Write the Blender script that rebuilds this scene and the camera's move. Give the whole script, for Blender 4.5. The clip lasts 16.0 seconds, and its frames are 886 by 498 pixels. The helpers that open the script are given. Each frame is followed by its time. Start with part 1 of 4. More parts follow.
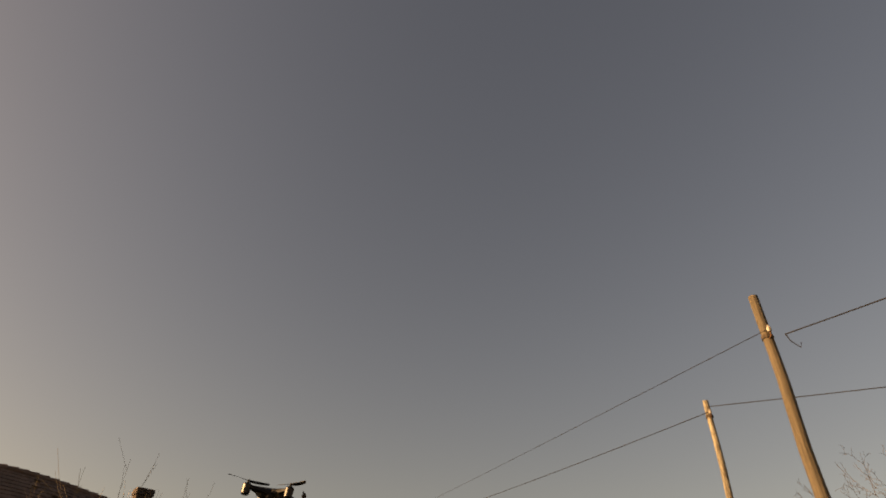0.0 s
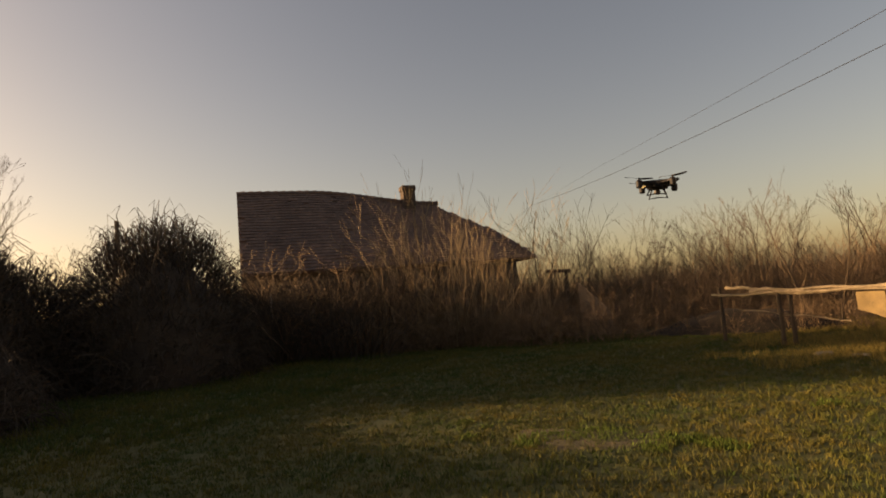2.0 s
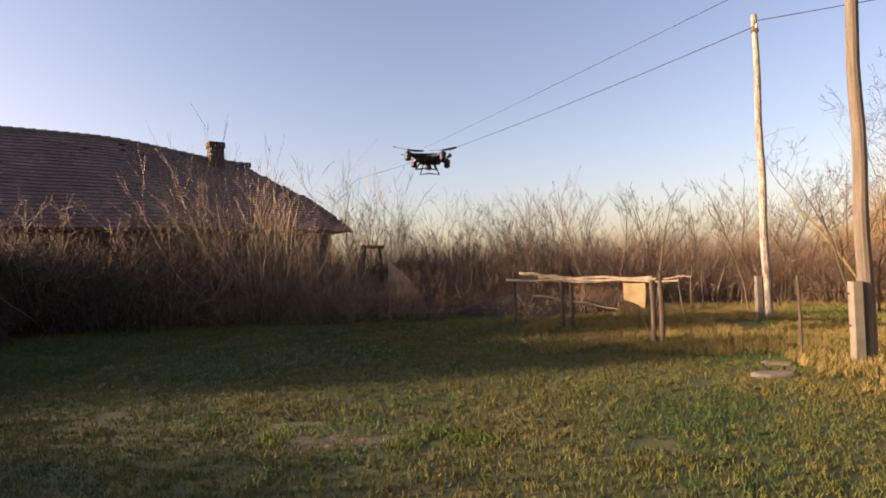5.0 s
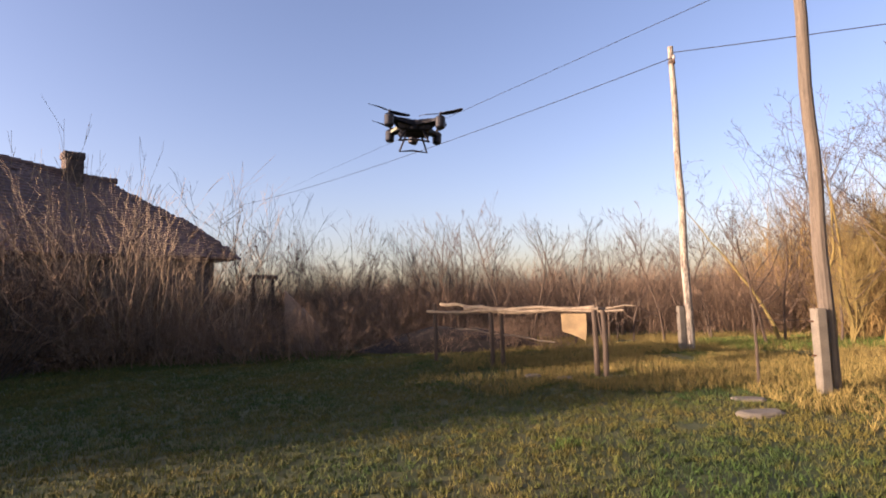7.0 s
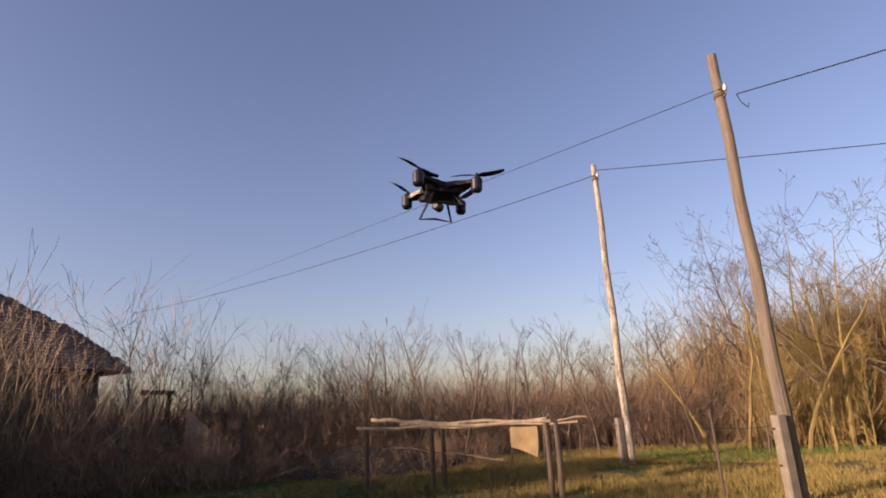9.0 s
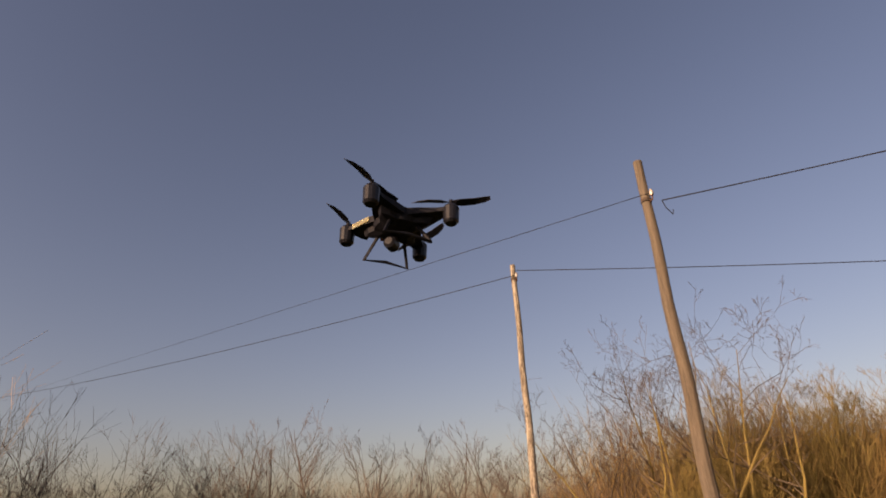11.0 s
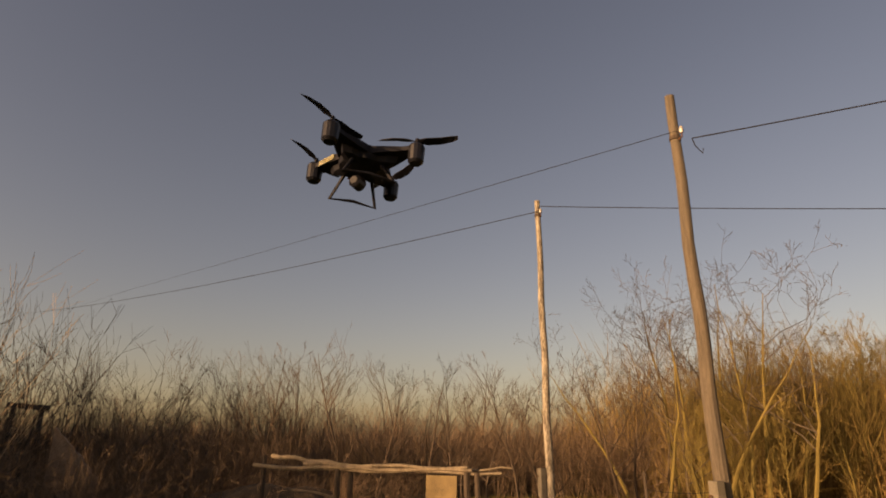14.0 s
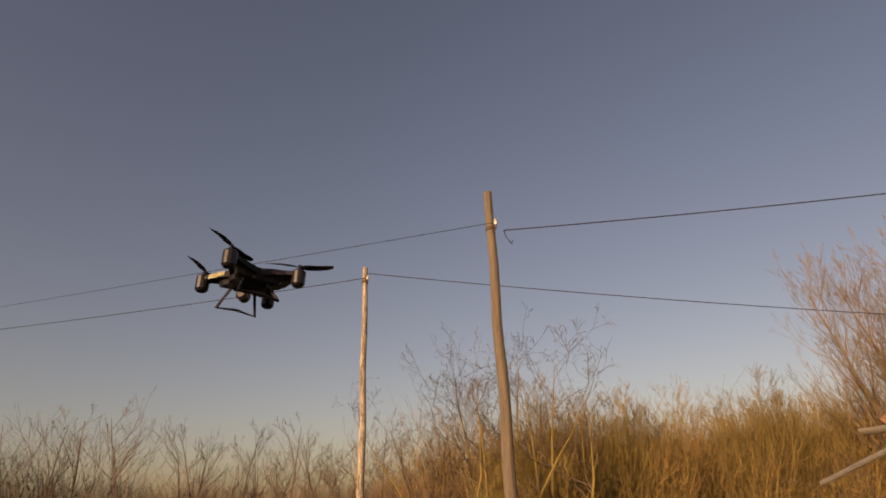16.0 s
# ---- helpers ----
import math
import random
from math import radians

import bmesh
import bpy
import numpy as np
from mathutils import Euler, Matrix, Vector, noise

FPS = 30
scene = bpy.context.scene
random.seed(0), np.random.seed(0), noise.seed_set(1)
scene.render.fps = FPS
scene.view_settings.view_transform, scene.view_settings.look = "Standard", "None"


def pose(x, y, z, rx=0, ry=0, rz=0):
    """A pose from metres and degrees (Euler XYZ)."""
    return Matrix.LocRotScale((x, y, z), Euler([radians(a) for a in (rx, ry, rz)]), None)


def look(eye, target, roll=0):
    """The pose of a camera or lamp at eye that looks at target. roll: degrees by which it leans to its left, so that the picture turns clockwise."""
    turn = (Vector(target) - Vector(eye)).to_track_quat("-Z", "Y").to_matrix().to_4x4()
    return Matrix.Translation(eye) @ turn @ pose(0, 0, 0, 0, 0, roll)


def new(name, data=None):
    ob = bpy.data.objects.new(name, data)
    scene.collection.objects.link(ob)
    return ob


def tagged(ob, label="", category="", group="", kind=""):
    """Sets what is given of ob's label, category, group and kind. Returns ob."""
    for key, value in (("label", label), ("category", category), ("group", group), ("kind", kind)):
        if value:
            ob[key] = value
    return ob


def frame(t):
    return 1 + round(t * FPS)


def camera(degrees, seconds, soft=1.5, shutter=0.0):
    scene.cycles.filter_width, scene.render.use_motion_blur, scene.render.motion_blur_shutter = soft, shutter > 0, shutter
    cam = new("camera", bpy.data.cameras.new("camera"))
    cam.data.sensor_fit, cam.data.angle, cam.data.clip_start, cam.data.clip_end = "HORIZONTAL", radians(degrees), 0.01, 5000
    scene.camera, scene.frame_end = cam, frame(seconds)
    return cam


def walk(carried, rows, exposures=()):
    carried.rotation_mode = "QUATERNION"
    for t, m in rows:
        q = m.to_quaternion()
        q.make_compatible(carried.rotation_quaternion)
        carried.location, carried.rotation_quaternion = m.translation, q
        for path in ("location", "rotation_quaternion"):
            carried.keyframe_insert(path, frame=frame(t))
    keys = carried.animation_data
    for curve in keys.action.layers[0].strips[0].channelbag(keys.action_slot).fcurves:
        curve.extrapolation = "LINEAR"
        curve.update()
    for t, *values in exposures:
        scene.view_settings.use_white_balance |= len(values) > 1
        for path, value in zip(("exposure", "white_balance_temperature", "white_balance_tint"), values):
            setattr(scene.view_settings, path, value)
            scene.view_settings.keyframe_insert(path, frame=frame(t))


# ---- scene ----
cam = camera(76.0, 16.0, soft=1.8)
PATH = [
    (0, (4.016, 1.452, 1.489), (3.684, 2.995, 2.717), 3.2),
    (0.5, (3.794, 0.967, 1.478), (3.342, 2.632, 2.491), -1.0),
    (1, (3.465, 0.478, 1.497), (2.856, 2.211, 2.289), -2.6),
    (1.5, (3.143, 0.004, 1.54), (2.366, 1.772, 2.062), -4.9),
    (2, (2.977, -0.384, 1.572), (1.985, 1.343, 1.75), -5.0),
    (2.5, (2.89, -0.596, 1.595), (1.904, 1.117, 1.899), -2.9),
    (3, (2.928, -0.635, 1.607), (1.965, 1.087, 1.936), -3.3),
    (3.5, (2.969, -0.421, 1.622), (2.244, 1.437, 1.761), -0.5),
    (4, (3.098, -0.075, 1.614), (2.488, 1.82, 1.801), -0.3),
    (4.5, (3.282, 0.22, 1.59), (2.693, 2.13, 1.666), -1.4),
    (5, (3.333, 0.541, 1.575), (2.878, 2.488, 1.626), -1.9),
    (7.5, (2.088, 2.147, 1.454), (2.171, 4.128, 1.717), -2.5),
    (8, (1.924, 2.253, 1.433), (2.125, 4.195, 1.865), -3.4),
    (8.5, (1.834, 2.228, 1.405), (1.947, 4.142, 1.974), -3.6),
    (9, (1.718, 2.565, 1.411), (2.009, 4.468, 1.954), -2.8),
    (9.5, (1.65, 3.037, 1.427), (2.14, 4.889, 2.001), -2.2),
    (10, (1.656, 3.406, 1.449), (2.269, 5.168, 2.171), -1.6),
    (12.5, (1.843, 3.492, 1.536), (2.346, 5.204, 2.439), -3.0),
    (13, (1.937, 3.365, 1.53), (2.224, 5.202, 2.267), -1.2),
    (13.5, (1.965, 3.315, 1.523), (2.17, 5.18, 2.216), -0.5),
    (14, (1.917, 3.43, 1.543), (2.429, 5.253, 2.187), 0.7),
    (14.5, (1.873, 3.418, 1.578), (3.047, 4.977, 2.015), 1.3),
    (15, (1.82, 3.432, 1.646), (3.221, 4.788, 2.092), -0.8),
    (15.5, (1.67, 3.186, 1.617), (2.749, 4.714, 2.324), -3.7),
    (16, (1.527, 2.958, 1.585), (2.573, 4.453, 2.404), -2.3),
]
EXPO = [(0.0, 0.75, 11300, 28), (1.0, 0.72, 12000, 26), (1.5, 0.86, 11200, 26), (2.0, 1.05, 10000, 27), (2.5, 1.35, 9100, 29), (3.5, 1.62, 7700, 32),
        (5.0, 1.8, 6800, 34), (8.0, 1.67, 5950, 37), (9.0, 1.25, 6200, 37), (10.0, 0.95, 6650, 38), (12.5, 0.5, 8500, 35), (13.5, 0.65, 9300, 36),
        (14.5, 0.62, 9300, 30), (15.2, 0.6, 8900, 28), (15.5, 0.6, 8600, 33), (16.0, 0.55, 8400, 35)]
walk(cam, [(t, look(eye, target, roll)) for t, eye, target, roll in PATH], EXPO)

# ---- light: low winter sun from beyond the ivy mound, clear sky ----
SUN_FROM = Vector((-0.94, -0.34, 0.0)).normalized()
SUN_EL = radians(12.0)
sky = bpy.data.worlds.new("sky")
scene.world = sky
sky.use_nodes = True
wn, wl = sky.node_tree.nodes, sky.node_tree.links
tex = wn.new("ShaderNodeTexSky")
tex.sky_type, tex.sun_disc, tex.sun_elevation = "NISHITA", False, SUN_EL
tex.sun_rotation = math.atan2(SUN_FROM.x, SUN_FROM.y)
tex.air_density, tex.dust_density, tex.ozone_density = 1.0, 1.9, 1.0
wl.new(tex.outputs[0], wn["Background"].inputs[0])
wn["Background"].inputs[1].default_value = 0.075
sun = new("sun", bpy.data.lights.new("sun", "SUN"))
sun.data.energy, sun.data.angle, sun.data.color = 5.0, radians(0.6), (1.0, 0.77, 0.47)
sun_dir = Vector((SUN_FROM.x * math.cos(SUN_EL), SUN_FROM.y * math.cos(SUN_EL), math.sin(SUN_EL)))
sun.matrix_world = look(sun_dir * 60, (0, 0, 0))

R = random.Random(7)


# ---- materials ----
def mat(name, a, b, rough=0.85, scale=6.0, fine=60.0, bump=0.25, island=0.0, obj=0.0, metal=0.0, stretch=(1, 1, 1), c=None, lo=0.34, hi=0.66):
    """Two colours mixed by coarse and fine noise; island / obj: how much each piece varies in lightness."""
    m = bpy.data.materials.new(name)
    m.use_nodes = True
    n, l = m.node_tree.nodes, m.node_tree.links
    bs = n["Principled BSDF"]
    co, mp = n.new("ShaderNodeTexCoord"), n.new("ShaderNodeMapping")
    mp.inputs["Scale"].default_value = stretch
    l.new(co.outputs["Object"], mp.inputs[0])
    big, small = n.new("ShaderNodeTexNoise"), n.new("ShaderNodeTexNoise")
    for t, s, d in ((big, scale, 4), (small, fine, 3)):
        t.inputs["Scale"].default_value, t.inputs["Detail"].default_value = s, d
        l.new(mp.outputs[0], t.inputs["Vector"])
    add = n.new("ShaderNodeMath")
    add.operation = "MULTIPLY_ADD"
    add.inputs[1].default_value = 0.5
    half = n.new("ShaderNodeMath")
    half.operation = "MULTIPLY"
    half.inputs[1].default_value = 0.5
    l.new(big.outputs[0], half.inputs[0])
    l.new(small.outputs[0], add.inputs[0])
    l.new(half.outputs[0], add.inputs[2])
    ramp = n.new("ShaderNodeValToRGB")
    e = ramp.color_ramp.elements
    e[0].position, e[1].position = lo, hi
    e[0].color, e[1].color = (*a, 1), (*b, 1)
    if c:
        k = e.new(0.52)
        k.color = (*c, 1)
    l.new(add.outputs[0], ramp.inputs[0])
    last = ramp.outputs[0]
    for amount, node, out in ((island, "ShaderNodeNewGeometry", "Random Per Island"), (obj, "ShaderNodeObjectInfo", "Random")):
        if amount:
            src, mr, hs = n.new(node), n.new("ShaderNodeMapRange"), n.new("ShaderNodeHueSaturation")
            mr.inputs[3].default_value, mr.inputs[4].default_value = 1 - amount, 1 + amount
            l.new(src.outputs[out], mr.inputs[0])
            l.new(mr.outputs[0], hs.inputs["Value"])
            l.new(last, hs.inputs["Color"])
            last = hs.outputs[0]
    l.new(last, bs.inputs["Base Color"])
    bs.inputs["Roughness"].default_value, bs.inputs["Metallic"].default_value = rough, metal
    if bump:
        bp = n.new("ShaderNodeBump")
        bp.inputs["Strength"].default_value, bp.inputs["Distance"].default_value = bump, 0.02
        l.new(add.outputs[0], bp.inputs["Height"])
        l.new(bp.outputs[0], bs.inputs["Normal"])
    return m


M_TWIG = mat("twig bark", (0.040, 0.027, 0.018), (0.105, 0.073, 0.047), island=0.45, scale=2, bump=0)
M_SCRUB = mat("dry scrub", (0.078, 0.052, 0.032), (0.21, 0.138, 0.082), island=0.5, scale=0.6, bump=0)
M_GOLD = mat("mossy bark", (0.080, 0.062, 0.016), (0.20, 0.145, 0.036), island=0.4, scale=1, bump=0)
M_EDGE = mat("golden-brown bark", (0.074, 0.049, 0.015), (0.21, 0.137, 0.040), island=0.45, scale=0.7, bump=0)
M_LOCUST = mat("grey-brown locust bark", (0.038, 0.029, 0.020), (0.098, 0.071, 0.045), island=0.35, scale=1, bump=0)
M_HAZE = mat("tan twig", (0.085, 0.06, 0.036), (0.18, 0.135, 0.085), island=0.4, scale=1, bump=0)
M_PALE = mat("pale twig", (0.13, 0.093, 0.056), (0.37, 0.275, 0.17), island=0.4, scale=2, bump=0)
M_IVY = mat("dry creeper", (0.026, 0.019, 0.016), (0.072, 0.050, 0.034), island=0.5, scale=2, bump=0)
M_GRASS = mat("short grass", (0.020, 0.048, 0.002), (0.088, 0.074, 0.008), island=0.45, scale=0.55, fine=5, bump=0, lo=0.40, hi=0.60)
M_STRAW = mat("dry grass", (0.115, 0.086, 0.019), (0.23, 0.174, 0.046), island=0.35, scale=1, bump=0)
M_POLE = mat("weathered pole wood", (0.052, 0.042, 0.031), (0.15, 0.122, 0.088), scale=4, fine=30, stretch=(8, 8, 0.4), bump=0.5)
M_POLE2 = mat("peeled pole wood", (0.085, 0.068, 0.05), (0.36, 0.32, 0.25), scale=3, fine=16, stretch=(5, 5, 0.8), bump=0.7, lo=0.42, hi=0.6)
M_RAIL = mat("grey wooden rail", (0.085, 0.066, 0.045), (0.24, 0.19, 0.125), scale=6, fine=40, bump=0.5)
M_POST = mat("dark wooden post", (0.032, 0.023, 0.016), (0.085, 0.060, 0.040), scale=6, fine=50, stretch=(6, 6, 0.6), bump=0.5)
M_BOARD = mat("yellowed chipboard", (0.10, 0.072, 0.034), (0.22, 0.155, 0.07), scale=5, fine=60, bump=0.2)
M_CONC = mat("old concrete", (0.085, 0.075, 0.057), (0.185, 0.163, 0.125), scale=5, fine=70, bump=0.5)
M_STONE = mat("pale stone", (0.09, 0.080, 0.060), (0.17, 0.15, 0.115), scale=6, fine=60, bump=0.5)
M_RUST = mat("rusty iron", (0.08, 0.04, 0.025), (0.17, 0.085, 0.045), rough=0.8, scale=10, fine=80, bump=0.3, metal=0.3)
M_WIRE = mat("wire sheath", (0.010, 0.010, 0.011), (0.022, 0.021, 0.022), rough=0.6, scale=3, bump=0)
M_PORC = mat("insulator porcelain", (0.26, 0.24, 0.21), (0.38, 0.35, 0.31), rough=0.35, scale=8, bump=0)
M_TILE = mat("old roof tile", (0.075, 0.048, 0.042), (0.17, 0.11, 0.09), island=0.16, scale=0.8, fine=14, bump=0.4)
M_TILE_P = mat("old roof tile piece", (0.075, 0.048, 0.042), (0.17, 0.11, 0.09), obj=0.16, scale=0.8, fine=14, bump=0.4)
M_TILE2 = mat("red roof tile", (0.062, 0.036, 0.021), (0.19, 0.098, 0.047), obj=0.4, scale=3, fine=25, bump=0.4)
# The chimney's backlit shade is put into this brick colour.
M_BRICK = mat("chimney brick, dark as backlit", (0.032, 0.023, 0.020), (0.085, 0.058, 0.046), obj=0.3, scale=5, fine=40, bump=0.5)
M_MORTAR = mat("mortar", (0.07, 0.06, 0.05), (0.14, 0.12, 0.10), scale=8, bump=0.4)
M_MUD = mat("flaking mud plaster", (0.055, 0.042, 0.034), (0.13, 0.10, 0.078), scale=1.2, fine=12, bump=0.6)
M_LIME = mat("pale yellow plaster", (0.52, 0.48, 0.27), (0.60, 0.56, 0.33), rough=0.9, scale=1.5, fine=40, bump=0.15)
M_PLINTH = mat("deep yellow plinth paint", (0.50, 0.34, 0.02), (0.60, 0.42, 0.035), rough=0.75, scale=2, fine=30, bump=0.2)
M_GREYW = mat("grey old wood", (0.085, 0.070, 0.046), (0.23, 0.19, 0.125), scale=4, fine=40, stretch=(5, 5, 0.6), bump=0.5, obj=0.15)
M_GUTTER = mat("dull zinc gutter", (0.26, 0.24, 0.20), (0.42, 0.39, 0.33), rough=0.5, metal=0.6, scale=3, fine=30, bump=0.15)
M_DARKW = mat("dark frame wood", (0.035, 0.026, 0.019), (0.085, 0.063, 0.045), scale=5, fine=40, bump=0.3)
M_BLACK = mat("black plastic", (0.004, 0.0045, 0.008), (0.010, 0.011, 0.017), rough=0.6, scale=14, fine=90, bump=0.1)
M_GLOSS = mat("glossy black plastic", (0.006, 0.0065, 0.010), (0.013, 0.014, 0.019), rough=0.35, scale=14, bump=0)
M_SILVER = mat("gold foil strip", (0.55, 0.45, 0.18), (0.75, 0.68, 0.42), rough=0.25, metal=0.8, scale=20, bump=0)
M_REDLAMP = mat("red lamp lens", (0.5, 0.12, 0.06), (0.62, 0.2, 0.1), rough=0.25, scale=20, bump=0)
M_CABLE = mat("grey cable", (0.16, 0.14, 0.10), (0.28, 0.25, 0.19), rough=0.6, scale=10, bump=0)
M_CABLEY = mat("yellow cable", (0.6, 0.45, 0.05), (0.75, 0.58, 0.08), rough=0.5, scale=10, bump=0)
M_DIM = mat("dim room", (0.045, 0.028, 0.018), (0.15, 0.085, 0.05), scale=7, bump=0)


def glass():
    m = bpy.data.materials.new("window glass")
    m.use_nodes = True
    b = m.node_tree.nodes["Principled BSDF"]
    b.inputs["Transmission Weight"].default_value = 1.0
    b.inputs["Roughness"].default_value, b.inputs["IOR"].default_value = 0.03, 1.45
    return m


M_GLASS = glass()
for m, level in ((M_WIRE, 0.1), (M_BLACK, 0.2), (M_GLOSS, 0.3)):
    m.node_tree.nodes["Principled BSDF"].inputs["Specular IOR Level"].default_value = level


# ---- mesh building ----
class Shape:
    """Collects vertices and faces of one mesh."""

    def __init__(self):
        self.v, self.f = [], []

    def box(self, m, sx, sy, sz, bev=0.0):
        """A box of that size, centred on the pose m, with chamfered upright edges where bev is given."""
        b = len(self.v)
        hx, hy, hz = sx / 2, sy / 2, sz / 2
        ring = [(hx, hy), (-hx, hy), (-hx, -hy), (hx, -hy)]
        if bev:
            ring = [(hx, hy - bev), (hx - bev, hy), (-hx + bev, hy), (-hx, hy - bev),
                    (-hx, -hy + bev), (-hx + bev, -hy), (hx - bev, -hy), (hx, -hy + bev)]
        n = len(ring)
        for z in (-hz, hz):
            self.v += [tuple(m @ Vector((x, y, z))) for x, y in ring]
        self.f.append([b + i for i in reversed(range(n))])
        self.f.append([b + n + i for i in range(n)])
        for i in range(n):
            j = (i + 1) % n
            self.f.append([b + i, b + j, b + n + j, b + n + i])
        return self

    def tube(self, pts, radii, n=3, caps=True):
        b = len(self.v)
        pts = [Vector(p) for p in pts]
        k = len(pts)
        up = None
        for i, p in enumerate(pts):
            d = (pts[min(i + 1, k - 1)] - pts[max(i - 1, 0)])
            d = d.normalized() if d.length > 1e-9 else Vector((0, 0, 1))
            s = d.cross(Vector((0.31, 0.95, 0.05)) if abs(d.y) < 0.9 else Vector((1, 0, 0))).normalized()
            u = s.cross(d)
            for j in range(n):
                a = 2 * math.pi * j / n
                self.v.append(tuple(p + radii[i] * (math.cos(a) * s + math.sin(a) * u)))
        for i in range(k - 1):
            for j in range(n):
                q = (j + 1) % n
                self.f.append([b + i * n + j, b + i * n + q, b + (i + 1) * n + q, b + (i + 1) * n + j])
        if caps:
            self.f.append([b + j for j in reversed(range(n))])
            self.f.append([b + (k - 1) * n + j for j in range(n)])
        return self

    def blade(self, p, d, w):
        """A three-sided pointed blade from p along d."""
        b = len(self.v)
        p, d = Vector(p), Vector(d)
        s = d.cross(Vector((R.uniform(-1, 1), R.uniform(-1, 1), 0.3))).normalized() * w
        s2 = d.cross(s).normalized() * w * 0.5
        self.v += [tuple(p - s), tuple(p + s), tuple(p + s2), tuple(p + d)]
        self.f += [[b, b + 1, b + 3], [b + 1, b + 2, b + 3], [b + 2, b, b + 3]]
        return self

    def mesh(self, name, material, smooth=False):
        me = bpy.data.meshes.new(name)
        me.from_pydata(self.v, [], self.f)
        if smooth:
            me.polygons.foreach_set("use_smooth", [True] * len(me.polygons))
        me.materials.append(material)
        me.update()
        return me


def part(name, shape, material, parent, label="", smooth=False):
    ob = new(name, shape.mesh(name, material, smooth))
    ob.parent = parent
    return tagged(ob, label)


def thing(name, label, category, at=(0, 0, 0), group="", kind=""):
    ob = new(name)
    ob.matrix_basis = at if isinstance(at, Matrix) else Matrix.Translation(at)
    return tagged(ob, label, category, group, kind)


def solid(name, shape, material, label, category, at=(0, 0, 0), group="", kind="", smooth=False):
    ob = new(name, shape.mesh(name, material, smooth))
    ob.matrix_basis = at if isinstance(at, Matrix) else Matrix.Translation(at)
    return tagged(ob, label, category, group, kind)


# ---- ground ----
def ground_height(x, y):
    d = max(0.0, math.hypot(x - 3, y - 8) - 1.0)
    return 0.05 * noise.noise(Vector((x * 0.35, y * 0.35, 0))) * min(1.0, d / 4) + 0.02 * noise.noise(Vector((x * 1.7, y * 1.7, 3)))


def build_ground():
    s = Shape()
    xs = sorted({round(-40 + i * 0.8, 2) for i in range(101)} | {round(-4 + i * 0.25, 2) for i in range(73)} | {-3000, -900, -300, -120, 120, 300, 900, 3000})
    ys = sorted({round(-12 + i * 0.8, 2) for i in range(76)} | {round(2 + i * 0.25, 2) for i in range(53)} | {-3000, -900, -300, -100, 120, 300, 900, 3000})
    for y in ys:
        for x in xs:
            s.v.append((x, y, ground_height(x, y) if abs(x) < 60 and abs(y) < 60 else 0.0))
    n = len(xs)
    for j in range(len(ys) - 1):
        for i in range(n - 1):
            s.f.append([j * n + i, j * n + i + 1, (j + 1) * n + i + 1, (j + 1) * n + i])
    m = mat("lawn soil", (0.024, 0.042, 0.003), (0.084, 0.064, 0.012), scale=0.5, fine=11, bump=1.0, c=(0.050, 0.056, 0.010))
    return solid("ground", s, m, "lawn of short patchy grass with bare earth", "ground", kind="structure", smooth=True)


build_ground()


def scatter_grass(name, count, area, h0, h1, w, material, label, dense=0.0):
    s = Shape()
    x0, x1, y0, y1 = area
    made = 0
    while made < count:
        x, y = R.uniform(x0, x1), R.uniform(y0, y1)
        if noise.noise(Vector((x * 0.8, y * 0.8, 9))) + 0.6 * noise.noise(Vector((x * 2.6, y * 2.6, 5))) < dense:
            continue
        if ((x - 1.1) / 1.2) ** 2 + ((y - 5.6) / 0.7) ** 2 < R.uniform(-4.5, 1.1) or (x > 11.2 and y < 6.4) or (h1 > 0.15 and x < 2.0 + 1.6 * noise.noise(Vector((x, y * 0.8, 6))) + 2.2 * R.random() ** 2) or (h1 > 0.15 and x < 6.3 and y < 10.4 + 0.8 * noise.noise(Vector((x, y, 0)))):
            continue
        z = ground_height(x, y) - 0.01
        for _ in range(4):
            a, lean = R.uniform(0, 6.283), R.uniform(0.1, 0.8)
            h = R.uniform(h0, h1)
            s.blade((x + R.uniform(-.03, .03), y + R.uniform(-.03, .03), z), (math.cos(a) * lean * h, math.sin(a) * lean * h, h), w)
        made += 1
    return solid(name, s, material, label, "grass", kind="stuff")


scatter_grass("lawn_grass", 95000, (-5, 9.5, 2.6, 18), 0.025, 0.07, 0.006, M_GRASS, "short green and yellowing grass on the lawn", -0.75)
scatter_grass("near_lawn_grass", 20000, (-9, 11, -8, 2.7), 0.03, 0.08, 0.010, M_GRASS, "short patchy grass of the open yard", -0.8)
scatter_grass("far_lawn_grass", 30000, (-14, -4.5, 0.5, 17), 0.04, 0.11, 0.010, M_GRASS, "longer grass of the lawn's far side", -0.9)
scatter_grass("dry_grass", 56000, (0.6, 26, 7.5, 20), 0.04, 0.17, 0.006, M_STRAW, "dry straw-coloured grass round the frame and posts", -0.32)
scatter_grass("dry_grass", 2600, (8.6, 13.5, 5.4, 8.6), 0.03, 0.16, 0.006, M_STRAW, "dry straw-coloured grass round the garden gate", -0.2)
M_FRESH = mat("fresh grass", (0.030, 0.074, 0.004), (0.076, 0.112, 0.011), island=0.4, scale=2, bump=0)
scatter_grass("green_tufts", 1100, (-2.6, 3.6, 4.6, 7.7), 0.02, 0.08, 0.007, M_FRESH, "tufts of fresh green grass in the lawn", 0.5)
scatter_grass("green_tufts", 2500, (8.5, 13.5, 14.5, 17.5), 0.05, 0.2, 0.008, M_FRESH, "fresh green grass under the thicket", -0.1)


